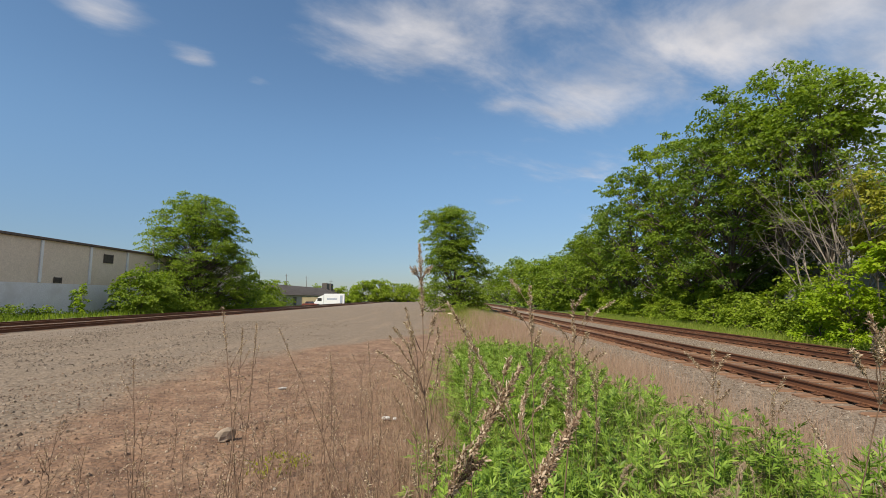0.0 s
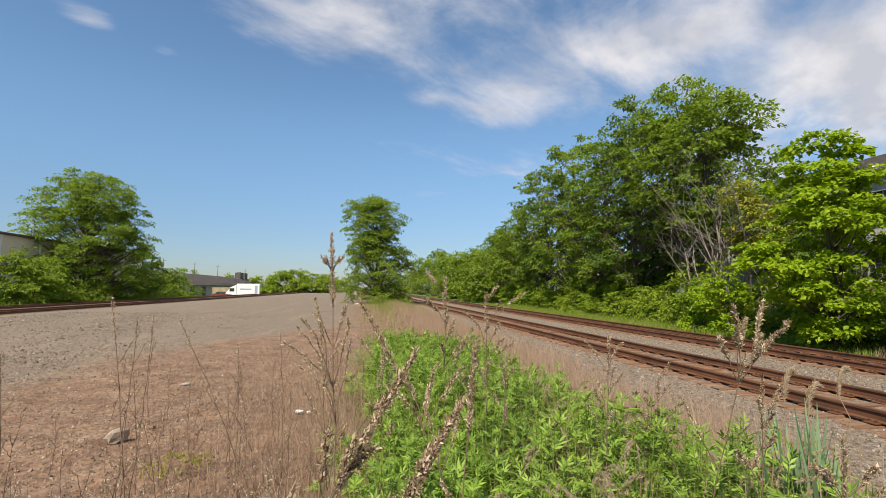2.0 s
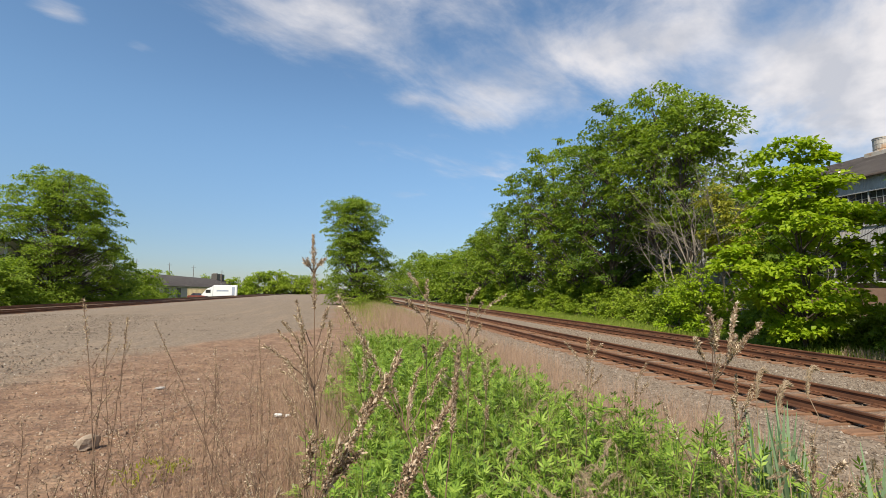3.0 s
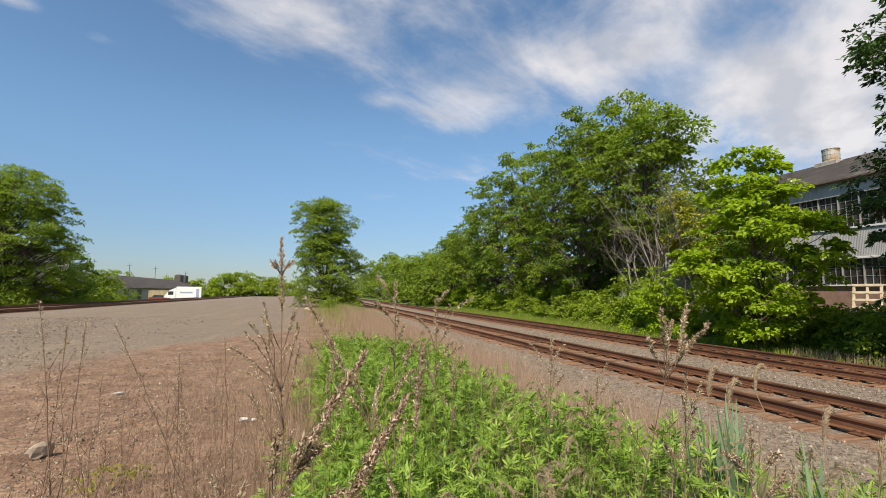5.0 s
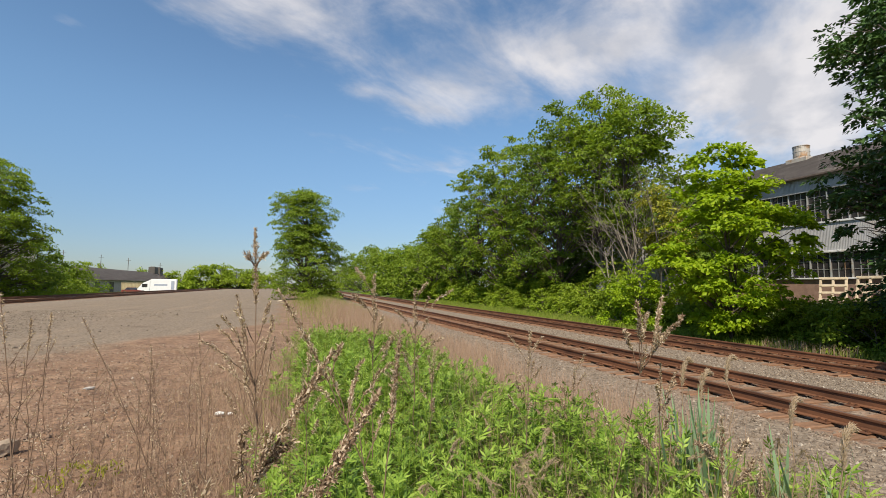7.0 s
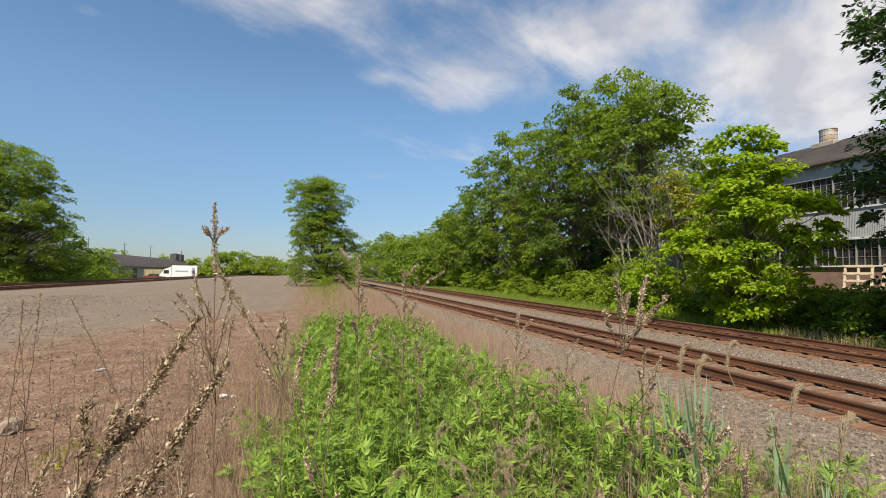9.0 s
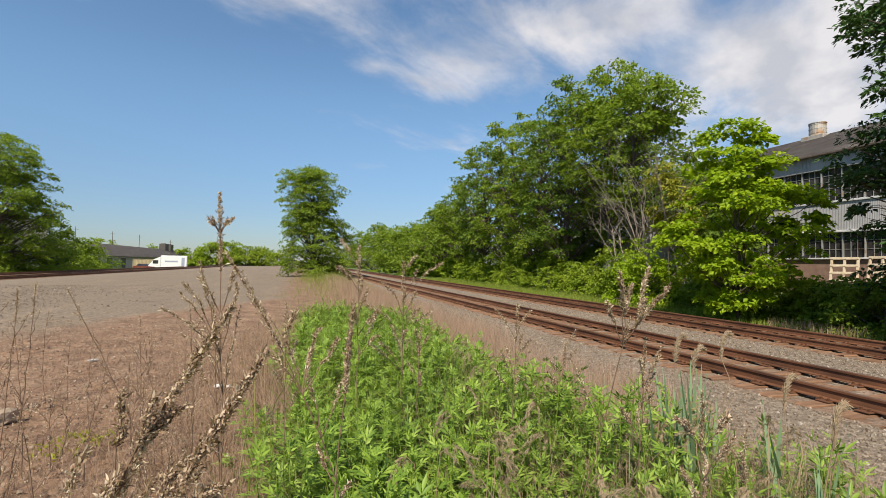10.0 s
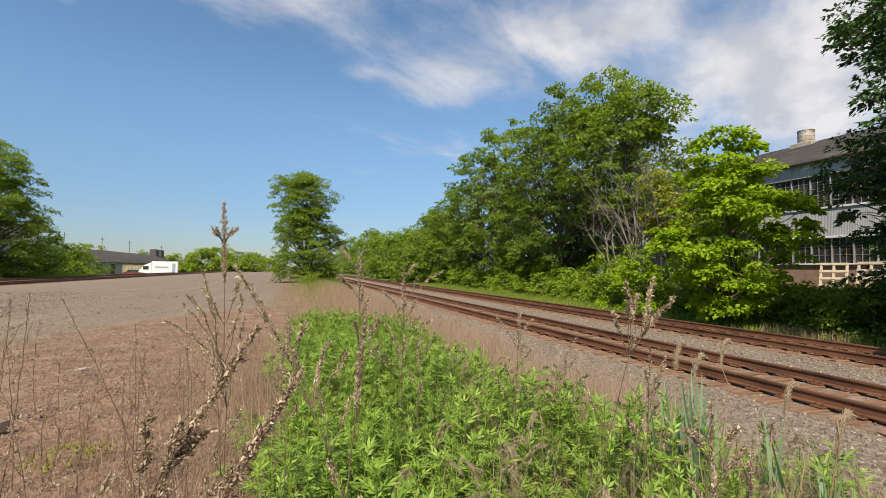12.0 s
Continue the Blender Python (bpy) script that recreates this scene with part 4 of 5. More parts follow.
shrub("bright green bush against the warehouse wall", (-31.6, 49.5, 0.1), 5.2, 3.0, 0.30, 5500, M_LEAF, 80, clumps=40)
shrub("bright green bush against the warehouse wall", (-32, 54.5, 0.1), 4.4, 3.2, 0.30, 5500, M_LEAF, 81, clumps=40)
shrub("slim yellow-green bush at the warehouse wall", (-33.0, 42.9, 0.1), 3.0, 0.85, 0.2, 1100, M_LEAF_LIME, 82)
shrub("low green weeds at the warehouse wall", (-33.0, 35.5, 0.1), 1.2, 1.6, 0.2, 1200, M_LEAF, 83)
shrub("low green weeds at the warehouse wall", (-33.0, 38.8, 0.1), 0.9, 1.4, 0.2, 900, M_LEAF, 84)
shrub("green bush beside the siding", (-33, 86, 0.1), 5.0, 3.5, 0.36, 3500, M_LEAF, 85, clumps=40)
shrub("green bush beside the siding", (-35, 96, float(ground_z(-35, 96))), 4.6, 3.6, 0.36, 3000, M_LEAF, 86, clumps=40)
for k in range(11):
    y = 19.5 + 2.5 * k
    x = 18.1 + 0.035 * (y - 20)
    shrub("low bright green bush on the railway verge", (x, y, float(ground_z(x, y))), 1.5 + 0.5 * ((k * 7) % 3) / 2, 1.15, 0.15, 2200, M_SHRUB, 210 + k, "verge bushes", 24)
rs = random.Random(5)
for k in range(26):
    y = 10.5 + 2.1 * k ** 1.06
    x = (18.5 if y < 17 else 19.0) + rs.uniform(-0.4, 0.5) + 0.02 * y
    h = (2.9 if y > 17 else 1.5) * rs.uniform(0.75, 1.2)
    shrub("green bush along the railway verge", (x, y, float(ground_z(x, y))), h, rs.uniform(1.3, 1.9), 0.15 + 0.002 * y, 3600, M_SHRUB if k % 4 else M_LEAF, 100 + k, "verge bushes", 34)
for k, (x, y, h, r) in enumerate(((16.6, 5.0, 1.7, 1.2), (16.5, 7.4, 1.5, 1.2), (16.7, 9.4, 1.9, 1.3), (17.6, 11.4, 1.8, 1.3), (18.6, 9.0, 2.0, 1.5), (18.8, 12.6, 1.6, 1.2), (17.8, 16.4, 2.6, 1.4), (17.9, 22.4, 2.8, 1.4))):
    shrub("dark green bush in the tree shade", (x, y, float(ground_z(x, y))), h, r, 0.15, 3600, M_LEAF, 140 + k, "verge bushes", 34)
for k, (x, y, h, r) in enumerate(((-36, 190, 5.5, 5), (-31, 190, 9.5, 6.0), (-25.5, 192, 10, 6.5), (-20, 194, 8.2, 6), (-14.5, 196, 7.5, 5), (-45, 230, 9, 8), (-60, 235, 10, 9), (-75, 215, 10.5, 8), (-10, 230, 7, 6))):
    tree("tree", "hazy leafy tree at the end of the lot", (x, y, float(ground_z(x, y))), h, r, ROUND, 0.8, 2600, M_SHRUB, 170 + k, clumps=36, trunk_r=0.25, clump_r=1.7, group="far trees", low=0.01)


shrub("bright yellow-green bush beside the lime tree", (16.7, 19.3, -0.15), 3.3, 1.15, 0.15, 3000, M_LEAF_LIME, 190, "verge bushes", 30)
shrub("bright yellow-green bush beside the lime tree", (17.0, 21.2, -0.15), 2.4, 1.1, 0.15, 2600, M_LEAF_LIME, 191, "verge bushes", 26)
shrub("dark green bush behind the railway trees", (22.3, 41.0, 0.3), 5.5, 3.0, 0.30, 4200, M_LEAF_DARK, 192, "verge bushes", 40)
shrub("dark green bush behind the railway trees", (22.5, 34.5, 0.3), 5.0, 2.8, 0.30, 4200, M_LEAF_DARK, 193, "verge bushes", 40)


def bare_tree(at, h, seed):
    rng = np.random.default_rng(seed)
    t = thing("bare_tree", "bare grey many-stemmed dead tree", "tree", at)
    paths = []

    def grow(p, d, length, r, depth):
        e = p + d * length
        P, R = limb(p, e, r, r * 0.55, rng, 5, 0.02)
        paths.append((P, R))
        if depth == 0:
            return
        for _ in range(3 if depth > 1 else 4):
            k = rng.integers(2, 5)
            nd = d + rng.normal(size=3) * 0.5 + np.array([0, 0, 0.1])
            grow(P[k], nd / np.linalg.norm(nd), length * rng.uniform(0.5, 0.75), R[k] * 0.65, depth - 1)
    for s in range(6):
        d = np.array([rng.normal() * 0.22, rng.normal() * 0.3, 1.0])
        grow(np.array([rng.normal() * 0.25, rng.normal() * 0.5, -0.1]), d / np.linalg.norm(d), h * rng.uniform(0.4, 0.55), 0.055, 3)
    V, F = tubes_np(paths, 4)
    part("trunk", mesh_of("trunk", V, F, M_BARE, True), t)


bare_tree((18.5, 20.6, -0.1), 11.4, 5)
bare_tree((18.7, 22.4, -0.1), 9.4, 6)


# ---- grass and weeds nobody could count ----
def blades(name, label, mat, n, place, height, width, seed, lean=0.35, kinks=2, category="grass"):
    """Thin bent blades or stems, each of two quads."""
    rng = np.random.default_rng(seed)
    x, y = place(rng, n)
    n = len(x)
    h = height(x, y) * rng.uniform(0.55, 1.25, n)
    a = rng.uniform(0, 2 * np.pi, n)
    l = np.abs(rng.normal(0, lean, n)) * h
    w = width * rng.uniform(0.6, 1.4, n)
    P0 = np.stack([x, y, ground_z(x, y) - 0.01], 1)
    dirv = np.stack([np.cos(a), np.sin(a), np.zeros(n)], 1)
    P1 = P0 + dirv * (l * 0.35)[:, None] + np.stack([0 * h, 0 * h, h * 0.55], 1)
    P2 = P0 + dirv * l[:, None] + np.stack([0 * h, 0 * h, h], 1)
    b = rng.uniform(0, np.pi, n)
    S = np.stack([np.cos(b), np.sin(b), np.zeros(n)], 1) * w[:, None] * 0.5
    V = np.stack([P0 - S, P0 + S, P1 + S * 0.8, P1 - S * 0.8, P2 + S * 0.15, P2 - S * 0.15], 1).reshape(-1, 3)
    o = 6 * np.arange(n)[:, None]
    F = np.concatenate([o + np.array([[0, 1, 2, 3]]), o + np.array([[3, 2, 4, 5]])])
    tagged(new(name, mesh_of(name, V, F, mat)), label, category, kind="stuff")


def strip(x0, x1, y0, y1, power=1.0, test=None):
    def place(rng, n):
        x, y = rng.uniform(x0, x1, n), y0 + (y1 - y0) * rng.uniform(0, 1, n) ** power
        if test is not None:
            k = rng.uniform(size=n) < test(x, y)
            x, y = x[k], y[k]
        return x, y
    return place


def patch(x, y):
    """Share of green weeds: a tongue of mugwort between the lot and the ballast."""
    wob = 0.18 * np.sin(y * 1.9) + 0.12 * np.sin(y * 4.3 + 1)
    left = smooth(-0.35, 0.35, x - 0.02 * y + wob * 0.8)
    right = np.maximum(smooth(2.75, 1.95, x + wob - 0.03 * np.minimum(y, 9) + 0.05 * np.maximum(y - 9, 0)), 0.5 * smooth(3.9, 3.2, x + wob) * smooth(3.6, 2.2, y) * smooth(-0.2, 0.5, np.sin(x * 4.1 + 0.5) * np.sin(y * 3.3)))
    return left * right * smooth(15.5, 11.5, y) * smooth(-2.6 + 0.6 * np.sin(3 * x), -1.0, y)


def mugwort(n, seed):
    rng = np.random.default_rng(seed)
    x, y = rng.uniform(-0.3, 3.7, n), 1.0 + 14.0 * rng.uniform(0, 1, n) ** 1.6
    back = rng.uniform(size=n) < 0.10
    y = np.where(back, rng.uniform(-2.8, 1.1, n), y)
    x = np.where(back, 0.45 + 0.8 * np.abs(x), x)
    k = rng.uniform(size=n) < patch(x, y)
    x, y = x[k], y[k]
    n = len(x)
    h = (0.80 + 0.12 * np.sin(x * 2.1 + y) + 0.06 * np.sin(y * 2.7)) * rng.uniform(0.58, 1.15, n) * (0.6 + 0.4 * patch(x, y)) * (1 - 0.22 * smooth(5, 13, y))
    lean = rng.normal(0, 0.07, (n, 2))
    pieces = []
    m = 10
    for j in range(m):
        f = 0.42 + 0.58 * (j + rng.uniform(0, 1, n)) / m
        c = np.stack([x + lean[:, 0] * f, y + lean[:, 1] * f, ground_z(x, y) + h * f], 1)
        a = rng.uniform(0, 2 * np.pi, n)
        tilt = rng.uniform(-0.25, 0.7, n) + 0.45 * (f > 0.9)
        d = np.stack([np.cos(a) * np.cos(tilt), np.sin(a) * np.cos(tilt), np.sin(tilt)], 1)
        s = np.stack([-np.sin(a), np.cos(a), np.zeros(n)], 1)
        u = np.cross(s, d) * -1
        L = rng.uniform(0.050, 0.115, n) * (1.1 - 0.3 * (f > 0.9))
        for along, out, size in ((0.45, 0.0, 0.62), (0.35, 0.75, 0.5), (0.35, -0.75, 0.5), (0.05, 0.95, 0.36), (0.05, -0.95, 0.36)):
            dd = d + s * out
            base = c + d * (L * along)[:, None]
            V, F = leaf_quads(base, L * size * 1.5, L * 0.21, dd, u + rng.normal(size=(n, 3)) * 0.15, 0.1, rng)
            pieces.append((V, F))
    V, F = join_np(pieces)
    stems = [(np.array([[x[i], y[i], float(ground_z(x[i], y[i])) - 0.02], [x[i] + lean[i, 0], y[i] + lean[i, 1], h[i]]]), np.array([0.004, 0.0025])) for i in range(n)]
    V, F = join_np([(V, F), tubes_np(stems, 3)])
    tagged(new("mugwort", mesh_of("mugwort", V, F, M_MUG)), "dense fresh green mugwort with cut leaves", "weeds", kind="stuff")


mugwort(6600, 11)
blades("patch_grass", "thin green grass blades among the mugwort", M_VERGE, 5000, strip(-0.4, 2.6, 1.1, 15, 1.4, patch), lambda x, y: 0.7 + 0 * x, 0.007, 12)
blades("patch_straw", "pale dead grass tangled in the weeds", M_STRAW, 3800, strip(0.5, 2.7, 1.0, 6, 1.5, lambda x, y: 0.25 + 0.75 * smooth(0.6, 1.8, x)), lambda x, y: 0.80 - 0.25 * smooth(1.9, 2.6, x), 0.003, 13, 0.6)


def band(x, y):
    return smooth(0.5, 2.4, x - 0.03 * y) * smooth(5.4, 3.8, x + 0.5 * np.sin(y * 0.9) - 0.02 * y) * smooth(3.5, 6.0, y)


blades("dry_grass_band", "haze of pinkish dry grass along the ballast", M_HAZE, 62000, strip(1.0, 6.2, 3.0, 55, 1.5, band), lambda x, y: 0.62 - 0.2 * smooth(3.5, 5.2, x), 0.004, 14, 0.3)
blades("dry_grass_middle", "dry grass and weeds running on between the tracks", M_STRAW, 30000, strip(-2.2, 5.5, 9, 75, 1.3, lambda x, y: smooth(8, 14, y) * smooth(-2.2, 2.0, x - 0.02 * y + 0.5 * np.sin(y * 0.8) + 0.4 * np.sin(y * 0.31))), lambda x, y: (0.10 + 0.34 * smooth(-0.4, 1.6, x - 0.02 * y)) * (0.7 + 0.35 * np.sin(x * 2.3 + y * 0.9) * np.sin(y * 1.7 - x)), 0.008, 15, 0.6)
blades("green_grass_middle", "green grass between the tracks", M_VERGE, 9000, strip(-1.6, 5.0, 12, 80, 1.0, lambda x, y: smooth(12, 30, y) * smooth(-1.8, 2.2, x - 0.015 * y + 0.5 * np.sin(y * 0.8) + 0.4 * np.sin(y * 0.31))), lambda x, y: 0.26 + 0.55 * smooth(18, 45, y) * smooth(-1.2, 1.2, x), 0.011, 16, 0.6)
blades("dry_red_stems", "sparse reddish dry stems over the dirt", M_REDSTEM, 11000, strip(-5.5, 0.5, 1.6, 14, 1.5, lambda x, y: 0.12 + 0.88 * smooth(-3.4, -0.3, x) * smooth(13, 6, y)), lambda x, y: 0.22 + 0.25 * smooth(-1.6, -0.1, x), 0.0032, 17, 0.7)
blades("dry_straw_edge", "pale straw at the edge of the dirt", M_STRAW, 14000, strip(-2.4, 0.5, 1.2, 12, 1.5, lambda x, y: smooth(-2.4, -0.2, x)), lambda x, y: 0.26 + 0.30 * smooth(-0.9, 0.0, x), 0.003, 18, 0.75)
blades("litter", "dry twigs and leaf litter lying on the dirt", M_REDSTEM, 26000, strip(-7, 0.8, 1.6, 15, 1.5, lambda x, y: 0.15 + 0.85 * smooth(-5, -1, x + np.sin(y * 1.7) + np.sin(x * 2.3 + y))), lambda x, y: 0.045 + 0 * x, 0.007, 19, 2.4)
blades("pale_litter", "pale dry leaf scraps on the dirt", M_STRAW, 9000, strip(-6, 0.8, 1.6, 13, 1.5, lambda x, y: 0.1 + 0.9 * smooth(-4, -0.5, x + np.sin(y * 1.3))), lambda x, y: 0.03 + 0 * x, 0.014, 29, 1.6)
blades("verge_grass", "green grass verge beyond the far track", M_VERGE, 24000, strip(15.2, 18.5, 3, 60, 1.4), lambda x, y: 0.24 + 0.15 * smooth(15.2, 16.5, x), 0.018, 20, 0.35)
blades("verge_weeds", "low leafy green weeds under the trees", M_LEAF, 9000, strip(15.7, 19.0, 3, 20, 1.2), lambda x, y: 0.26 + 0.1 * smooth(16, 17.5, x), 0.075, 37, 1.0, category="weeds")
blades("verge_straw", "tuft of dry straw by the far rail", M_STRAW, 420, strip(15.2, 15.9, 9.2, 12.0, 1.0), lambda x, y: 0.36 + 0 * x, 0.012, 21, 0.3)
blades("warehouse_weeds", "weeds along the siding before the warehouse", M_LEAF, 8000, strip(-34.5, -29.6, 25, 110, 1.3), lambda x, y: 0.42 + 0 * x, 0.05, 22, 0.35)


# ---- dead weed stalks with seed heads ----
def curls(c, ax, o, size, rng):
    """Narrow dry husks that start along the stalk and curl away from it, each of three quads."""
    n = len(c)
    L = (size * rng.uniform(0.5, 1.35, n))[:, None]
    w = L * rng.uniform(0.11, 0.21, (n, 1))
    d = ax * rng.uniform(0.5, 1.2, (n, 1)) + o * rng.uniform(-0.1, 0.3, (n, 1)) + rng.normal(size=(n, 3)) * 0.2
    d /= np.linalg.norm(d, axis=1, keepdims=True) + 1e-9
    bend = o * rng.uniform(-0.7, 0.7, (n, 1)) + rng.normal(size=(n, 3)) * 0.3 - ax * rng.uniform(0.1, 1.0, (n, 1))
    side = np.cross(d, o + rng.normal(size=(n, 3)) * 0.7)
    side /= np.linalg.norm(side, axis=1, keepdims=True) + 1e-9
    V = []
    for f, k in ((0.0, 0.5), (0.35, 1.0), (0.7, 0.8), (1.0, 0.12)):
        q = c + d * L * f + bend * L * 0.75 * f * f
        V += [q - side * w * k, q + side * w * k]
    V = np.stack(V, 1).reshape(-1, 3)
    b = 8 * np.arange(n)[:, None]
    F = np.concatenate([b + np.array([[2 * j, 2 * j + 1, 2 * j + 3, 2 * j + 2]]) for j in range(3)])
    return V, F


def spike(P, R, n, size, rng, slim=0.36, curled=False):
    """Husks packed along a polyline of radius R."""
    P, R = np.asarray(P, float), np.asarray(R, float)
    t = rng.uniform(0, len(P) - 1.001, n)
    k = t.astype(int)
    f = (t - k)[:, None]
    c = P[k] * (1 - f) + P[k + 1] * f
    ax = P[k + 1] - P[k]
    ax /= np.linalg.norm(ax, axis=1, keepdims=True) + 1e-9
    o = rng.normal(size=(n, 3))
    o -= ax * np.sum(o * ax, axis=1, keepdims=True)
    o /= np.linalg.norm(o, axis=1, keepdims=True) + 1e-9
    r = (R[k] * (1 - f[:, 0]) + R[k + 1] * f[:, 0])[:, None]
    c = c + o * r * rng.uniform(0.1, 0.75, (n, 1))
    if curled:
        return curls(c, ax, o, size, rng)
    return leaf_quads(c, size * rng.uniform(0.6, 1.5, n), size * slim * rng.uniform(0.5, 1.4, n), ax * rng.uniform(-0.1, 1.2, (n, 1)) + o * 0.45 + rng.normal(size=(n, 3)) * 0.42,
                      o + rng.normal(size=(n, 3)) * 0.6, 0.6, rng)


def stalk(label, base, top, heads, seed, stem_r=0.0035, husk=0.011, bow=(0, 0), thick=0.011):
    """A dead stalk. heads: (share of height where it leaves the stem, offset of its tip from there, husks);
    share 1 stands for the stem's own tip, whose offset gives where the spike begins."""
    rng = np.random.default_rng(seed)
    b, e = np.asarray(base, float), np.asarray(top, float)
    t = thing("dead_stalk", label, "dead weed", tuple(b), group="dead weed stalks")
    curled = b[1] < 2.3 and stem_r < 0.0046
    u = np.linspace(0, 1, 14)[:, None]
    P = u * (e - b) + np.array([bow[0], bow[1], 0]) * (4 * u * (1 - u)) + rng.normal(size=(14, 3)) * 0.006 * np.minimum(u, 1 - u) * 2
    R = stem_r * (1 - 0.6 * u[:, 0])
    V, F = tubes_np([(P, R)], 6)
    part("stem", mesh_of("stem", V, F, M_STEM, True), t)
    for share, tip, n in heads:
        n = int(n * 1.9)
        if share >= 1:
            k = int(13 * tip)
            Q = P[k:]
            Q = np.stack([np.interp(np.linspace(0, len(Q) - 1, 24), np.arange(len(Q)), Q[:, i]) for i in range(3)], 1)
            rad = thick * np.interp(np.linspace(0, 1, 24), [0, 0.25, 0.8, 1], [0.5, 1, 0.85, 0.35]) * rng.uniform(0.35, 1.5, 24)
            part("seed_head", mesh_of("seed_head", *spike(Q, rad, n, husk, rng, curled=curled), M_SEED), t)["kind"] = "stuff"
            continue
        k = min(12, int(13 * share))
        d = np.asarray(tip, float)
        Q, q = limb(P[k], P[k] + d, stem_r * 0.6, stem_r * 0.25, rng, 8, 0.10)
        br = part("branch", mesh_of("branch", *tubes_np([(Q, q)], 5), M_STEM, True), t)
        rad = thick * np.interp(np.linspace(0, 1, 5), [0, 0.3, 0.8, 1], [0.35, 1, 0.85, 0.4]) * 0.85
        part("seed_head", mesh_of("seed_head", *spike(Q[3:], rad, n, husk, rng, curled=curled), M_SEED), br)["kind"] = "stuff"
    return t


def fan(seed, k, lo, hi, reach, lift, n):
    """k side branches between two shares of the height, fanning out."""
    r = random.Random(seed)
    out = []
    for j in range(k):
        a = r.uniform(0, 2 * math.pi)
        s = r.uniform(0.6, 1.1)
        out.append((lo + (hi - lo) * (j + r.random()) / k, (math.cos(a) * reach * s, math.sin(a) * reach * s * 0.6, lift * s), n))
    return out


DEAD = "dead brown mugwort stalk with dry seed heads"
# close ones beside the camera
stalk(DEAD, (-0.30, 0.85, 0.0), (0.07, 0.783, 1.695), [(1, 0.83, 900), (0.93, (0.03, 0.02, 0.06), 80), (0.93, (0.05, 0.0, 0.09), 90), (0.85, (0.05, -0.03, 0.14), 130), (0.85, (0.01, -0.02, 0.15), 130), (0.85, (0.085, 0.0, 0.12), 120),
      (0.78, (0.07, -0.02, 0.18), 130), (0.78, (0.12, -0.01, 0.16), 130), (0.78, (0.02, 0.0, 0.20), 120), (0.70, (0.06, 0.02, 0.22), 110)], 1, 0.0026, 0.0088, (-0.165, 0), 0.0135)
stalk(DEAD, (-0.22, 0.74, 0.0), (0.125, 0.674, 1.648), [(1, 0.86, 900), (0.93, (0.04, 0.01, 0.07), 130), (0.85, (0.05, 0.02, 0.12), 170), (0.85, (0.10, 0.0, 0.09), 180), (0.85, (0.08, 0.04, 0.06), 170),
      (0.78, (0.03, 0.04, 0.13), 160), (0.78, (0.10, 0.02, 0.11), 160)], 2, 0.0026, 0.0088, (-0.165, 0), 0.0140)
stalk(DEAD, (0.20, 1.46, 0.0), (0.308, 1.345, 1.655), [(1, 0.885, 420), (0.89, (0.01, 0.01, 0.11), 130), (0.70, (-0.05, 0.03, 0.10), 60), (0.66, (0.05, 0.02, 0.11), 60)], 3, 0.0035, 0.012, (0, 0), 0.0115)
# the tall one and its neighbours
stalk("tall dead mugwort stalk with a dense seed tip", (-0.05, 1.92, 0.0), (-0.15, 2.07, 2.03),
      [(1, 0.92, 560), (0.93, (-0.045, 0.0, 0.055), 60), (0.93, (0.045, 0.01, 0.06), 60), (0.93, (0.03, -0.03, 0.05), 50), (0.93, (-0.03, -0.03, 0.06), 50), (0.70, (-0.19, -0.07, 0.19), 120), (0.70, (-0.08, -0.02, 0.36), 170), (0.70, (-0.125, -0.05, 0.28), 140),
       (0.70, (-0.15, 0.02, 0.24), 90), (0.77, (0.05, 0.0, 0.17), 150), (0.70, (0.055, -0.03, 0.28), 160), (0.62, (0.05, 0.03, 0.34), 70), (0.62, (-0.07, -0.04, 0.27), 70), (0.77, (-0.08, 0.0, 0.14), 80), (0.62, (-0.15, 0.0, 0.24), 60)], 4, 0.0040, 0.0105, (0.0, 0), 0.0165)
stalk(DEAD, (0.36, 1.62, 0.0), (-0.035, 1.46, 1.785), [(1, 0.91, 420), (0.90, (0.04, 0.02, 0.11), 130), (0.84, (0.05, 0.02, 0.19), 130), (0.84, (0.10, 0.0, 0.16), 130), (0.84, (0.02, 0.03, 0.12), 90), (0.78, (-0.06, 0.02, 0.17), 110), (0.78, (-0.10, 0.0, 0.12), 90),
      (0.72, (-0.05, 0.04, 0.2), 80), (0.72, (0.06, 0.02, 0.16), 70)], 5, 0.0034, 0.0105, (0.18, 0), 0.0150)
stalk(DEAD, (-0.18, 1.72, 0.0), (-0.30, 1.66, 1.22), [(1, 0.75, 200)] + fan(6, 7, 0.55, 0.85, 0.10, 0.16, 90), 6, 0.003, 0.011, (0, 0), 0.011)
stalk(DEAD, (-0.05, 1.5, 0.0), (-0.08, 1.42, 1.24), [(1, 0.75, 220)] + fan(7, 7, 0.55, 0.85, 0.09, 0.15, 100), 7, 0.003, 0.011, (0, 0), 0.011)
stalk(DEAD, (-0.10, 2.35, 0.0), (-0.20, 2.3, 1.62), [(1, 0.85, 160)] + fan(8, 8, 0.55, 0.9, 0.13, 0.24, 70), 8, 0.003, 0.012)
stalk(DEAD, (0.12, 2.7, 0.0), (0.10, 2.6, 1.55), [(1, 0.85, 160)] + fan(9, 8, 0.6, 0.9, 0.13, 0.22, 70), 9, 0.003, 0.012)
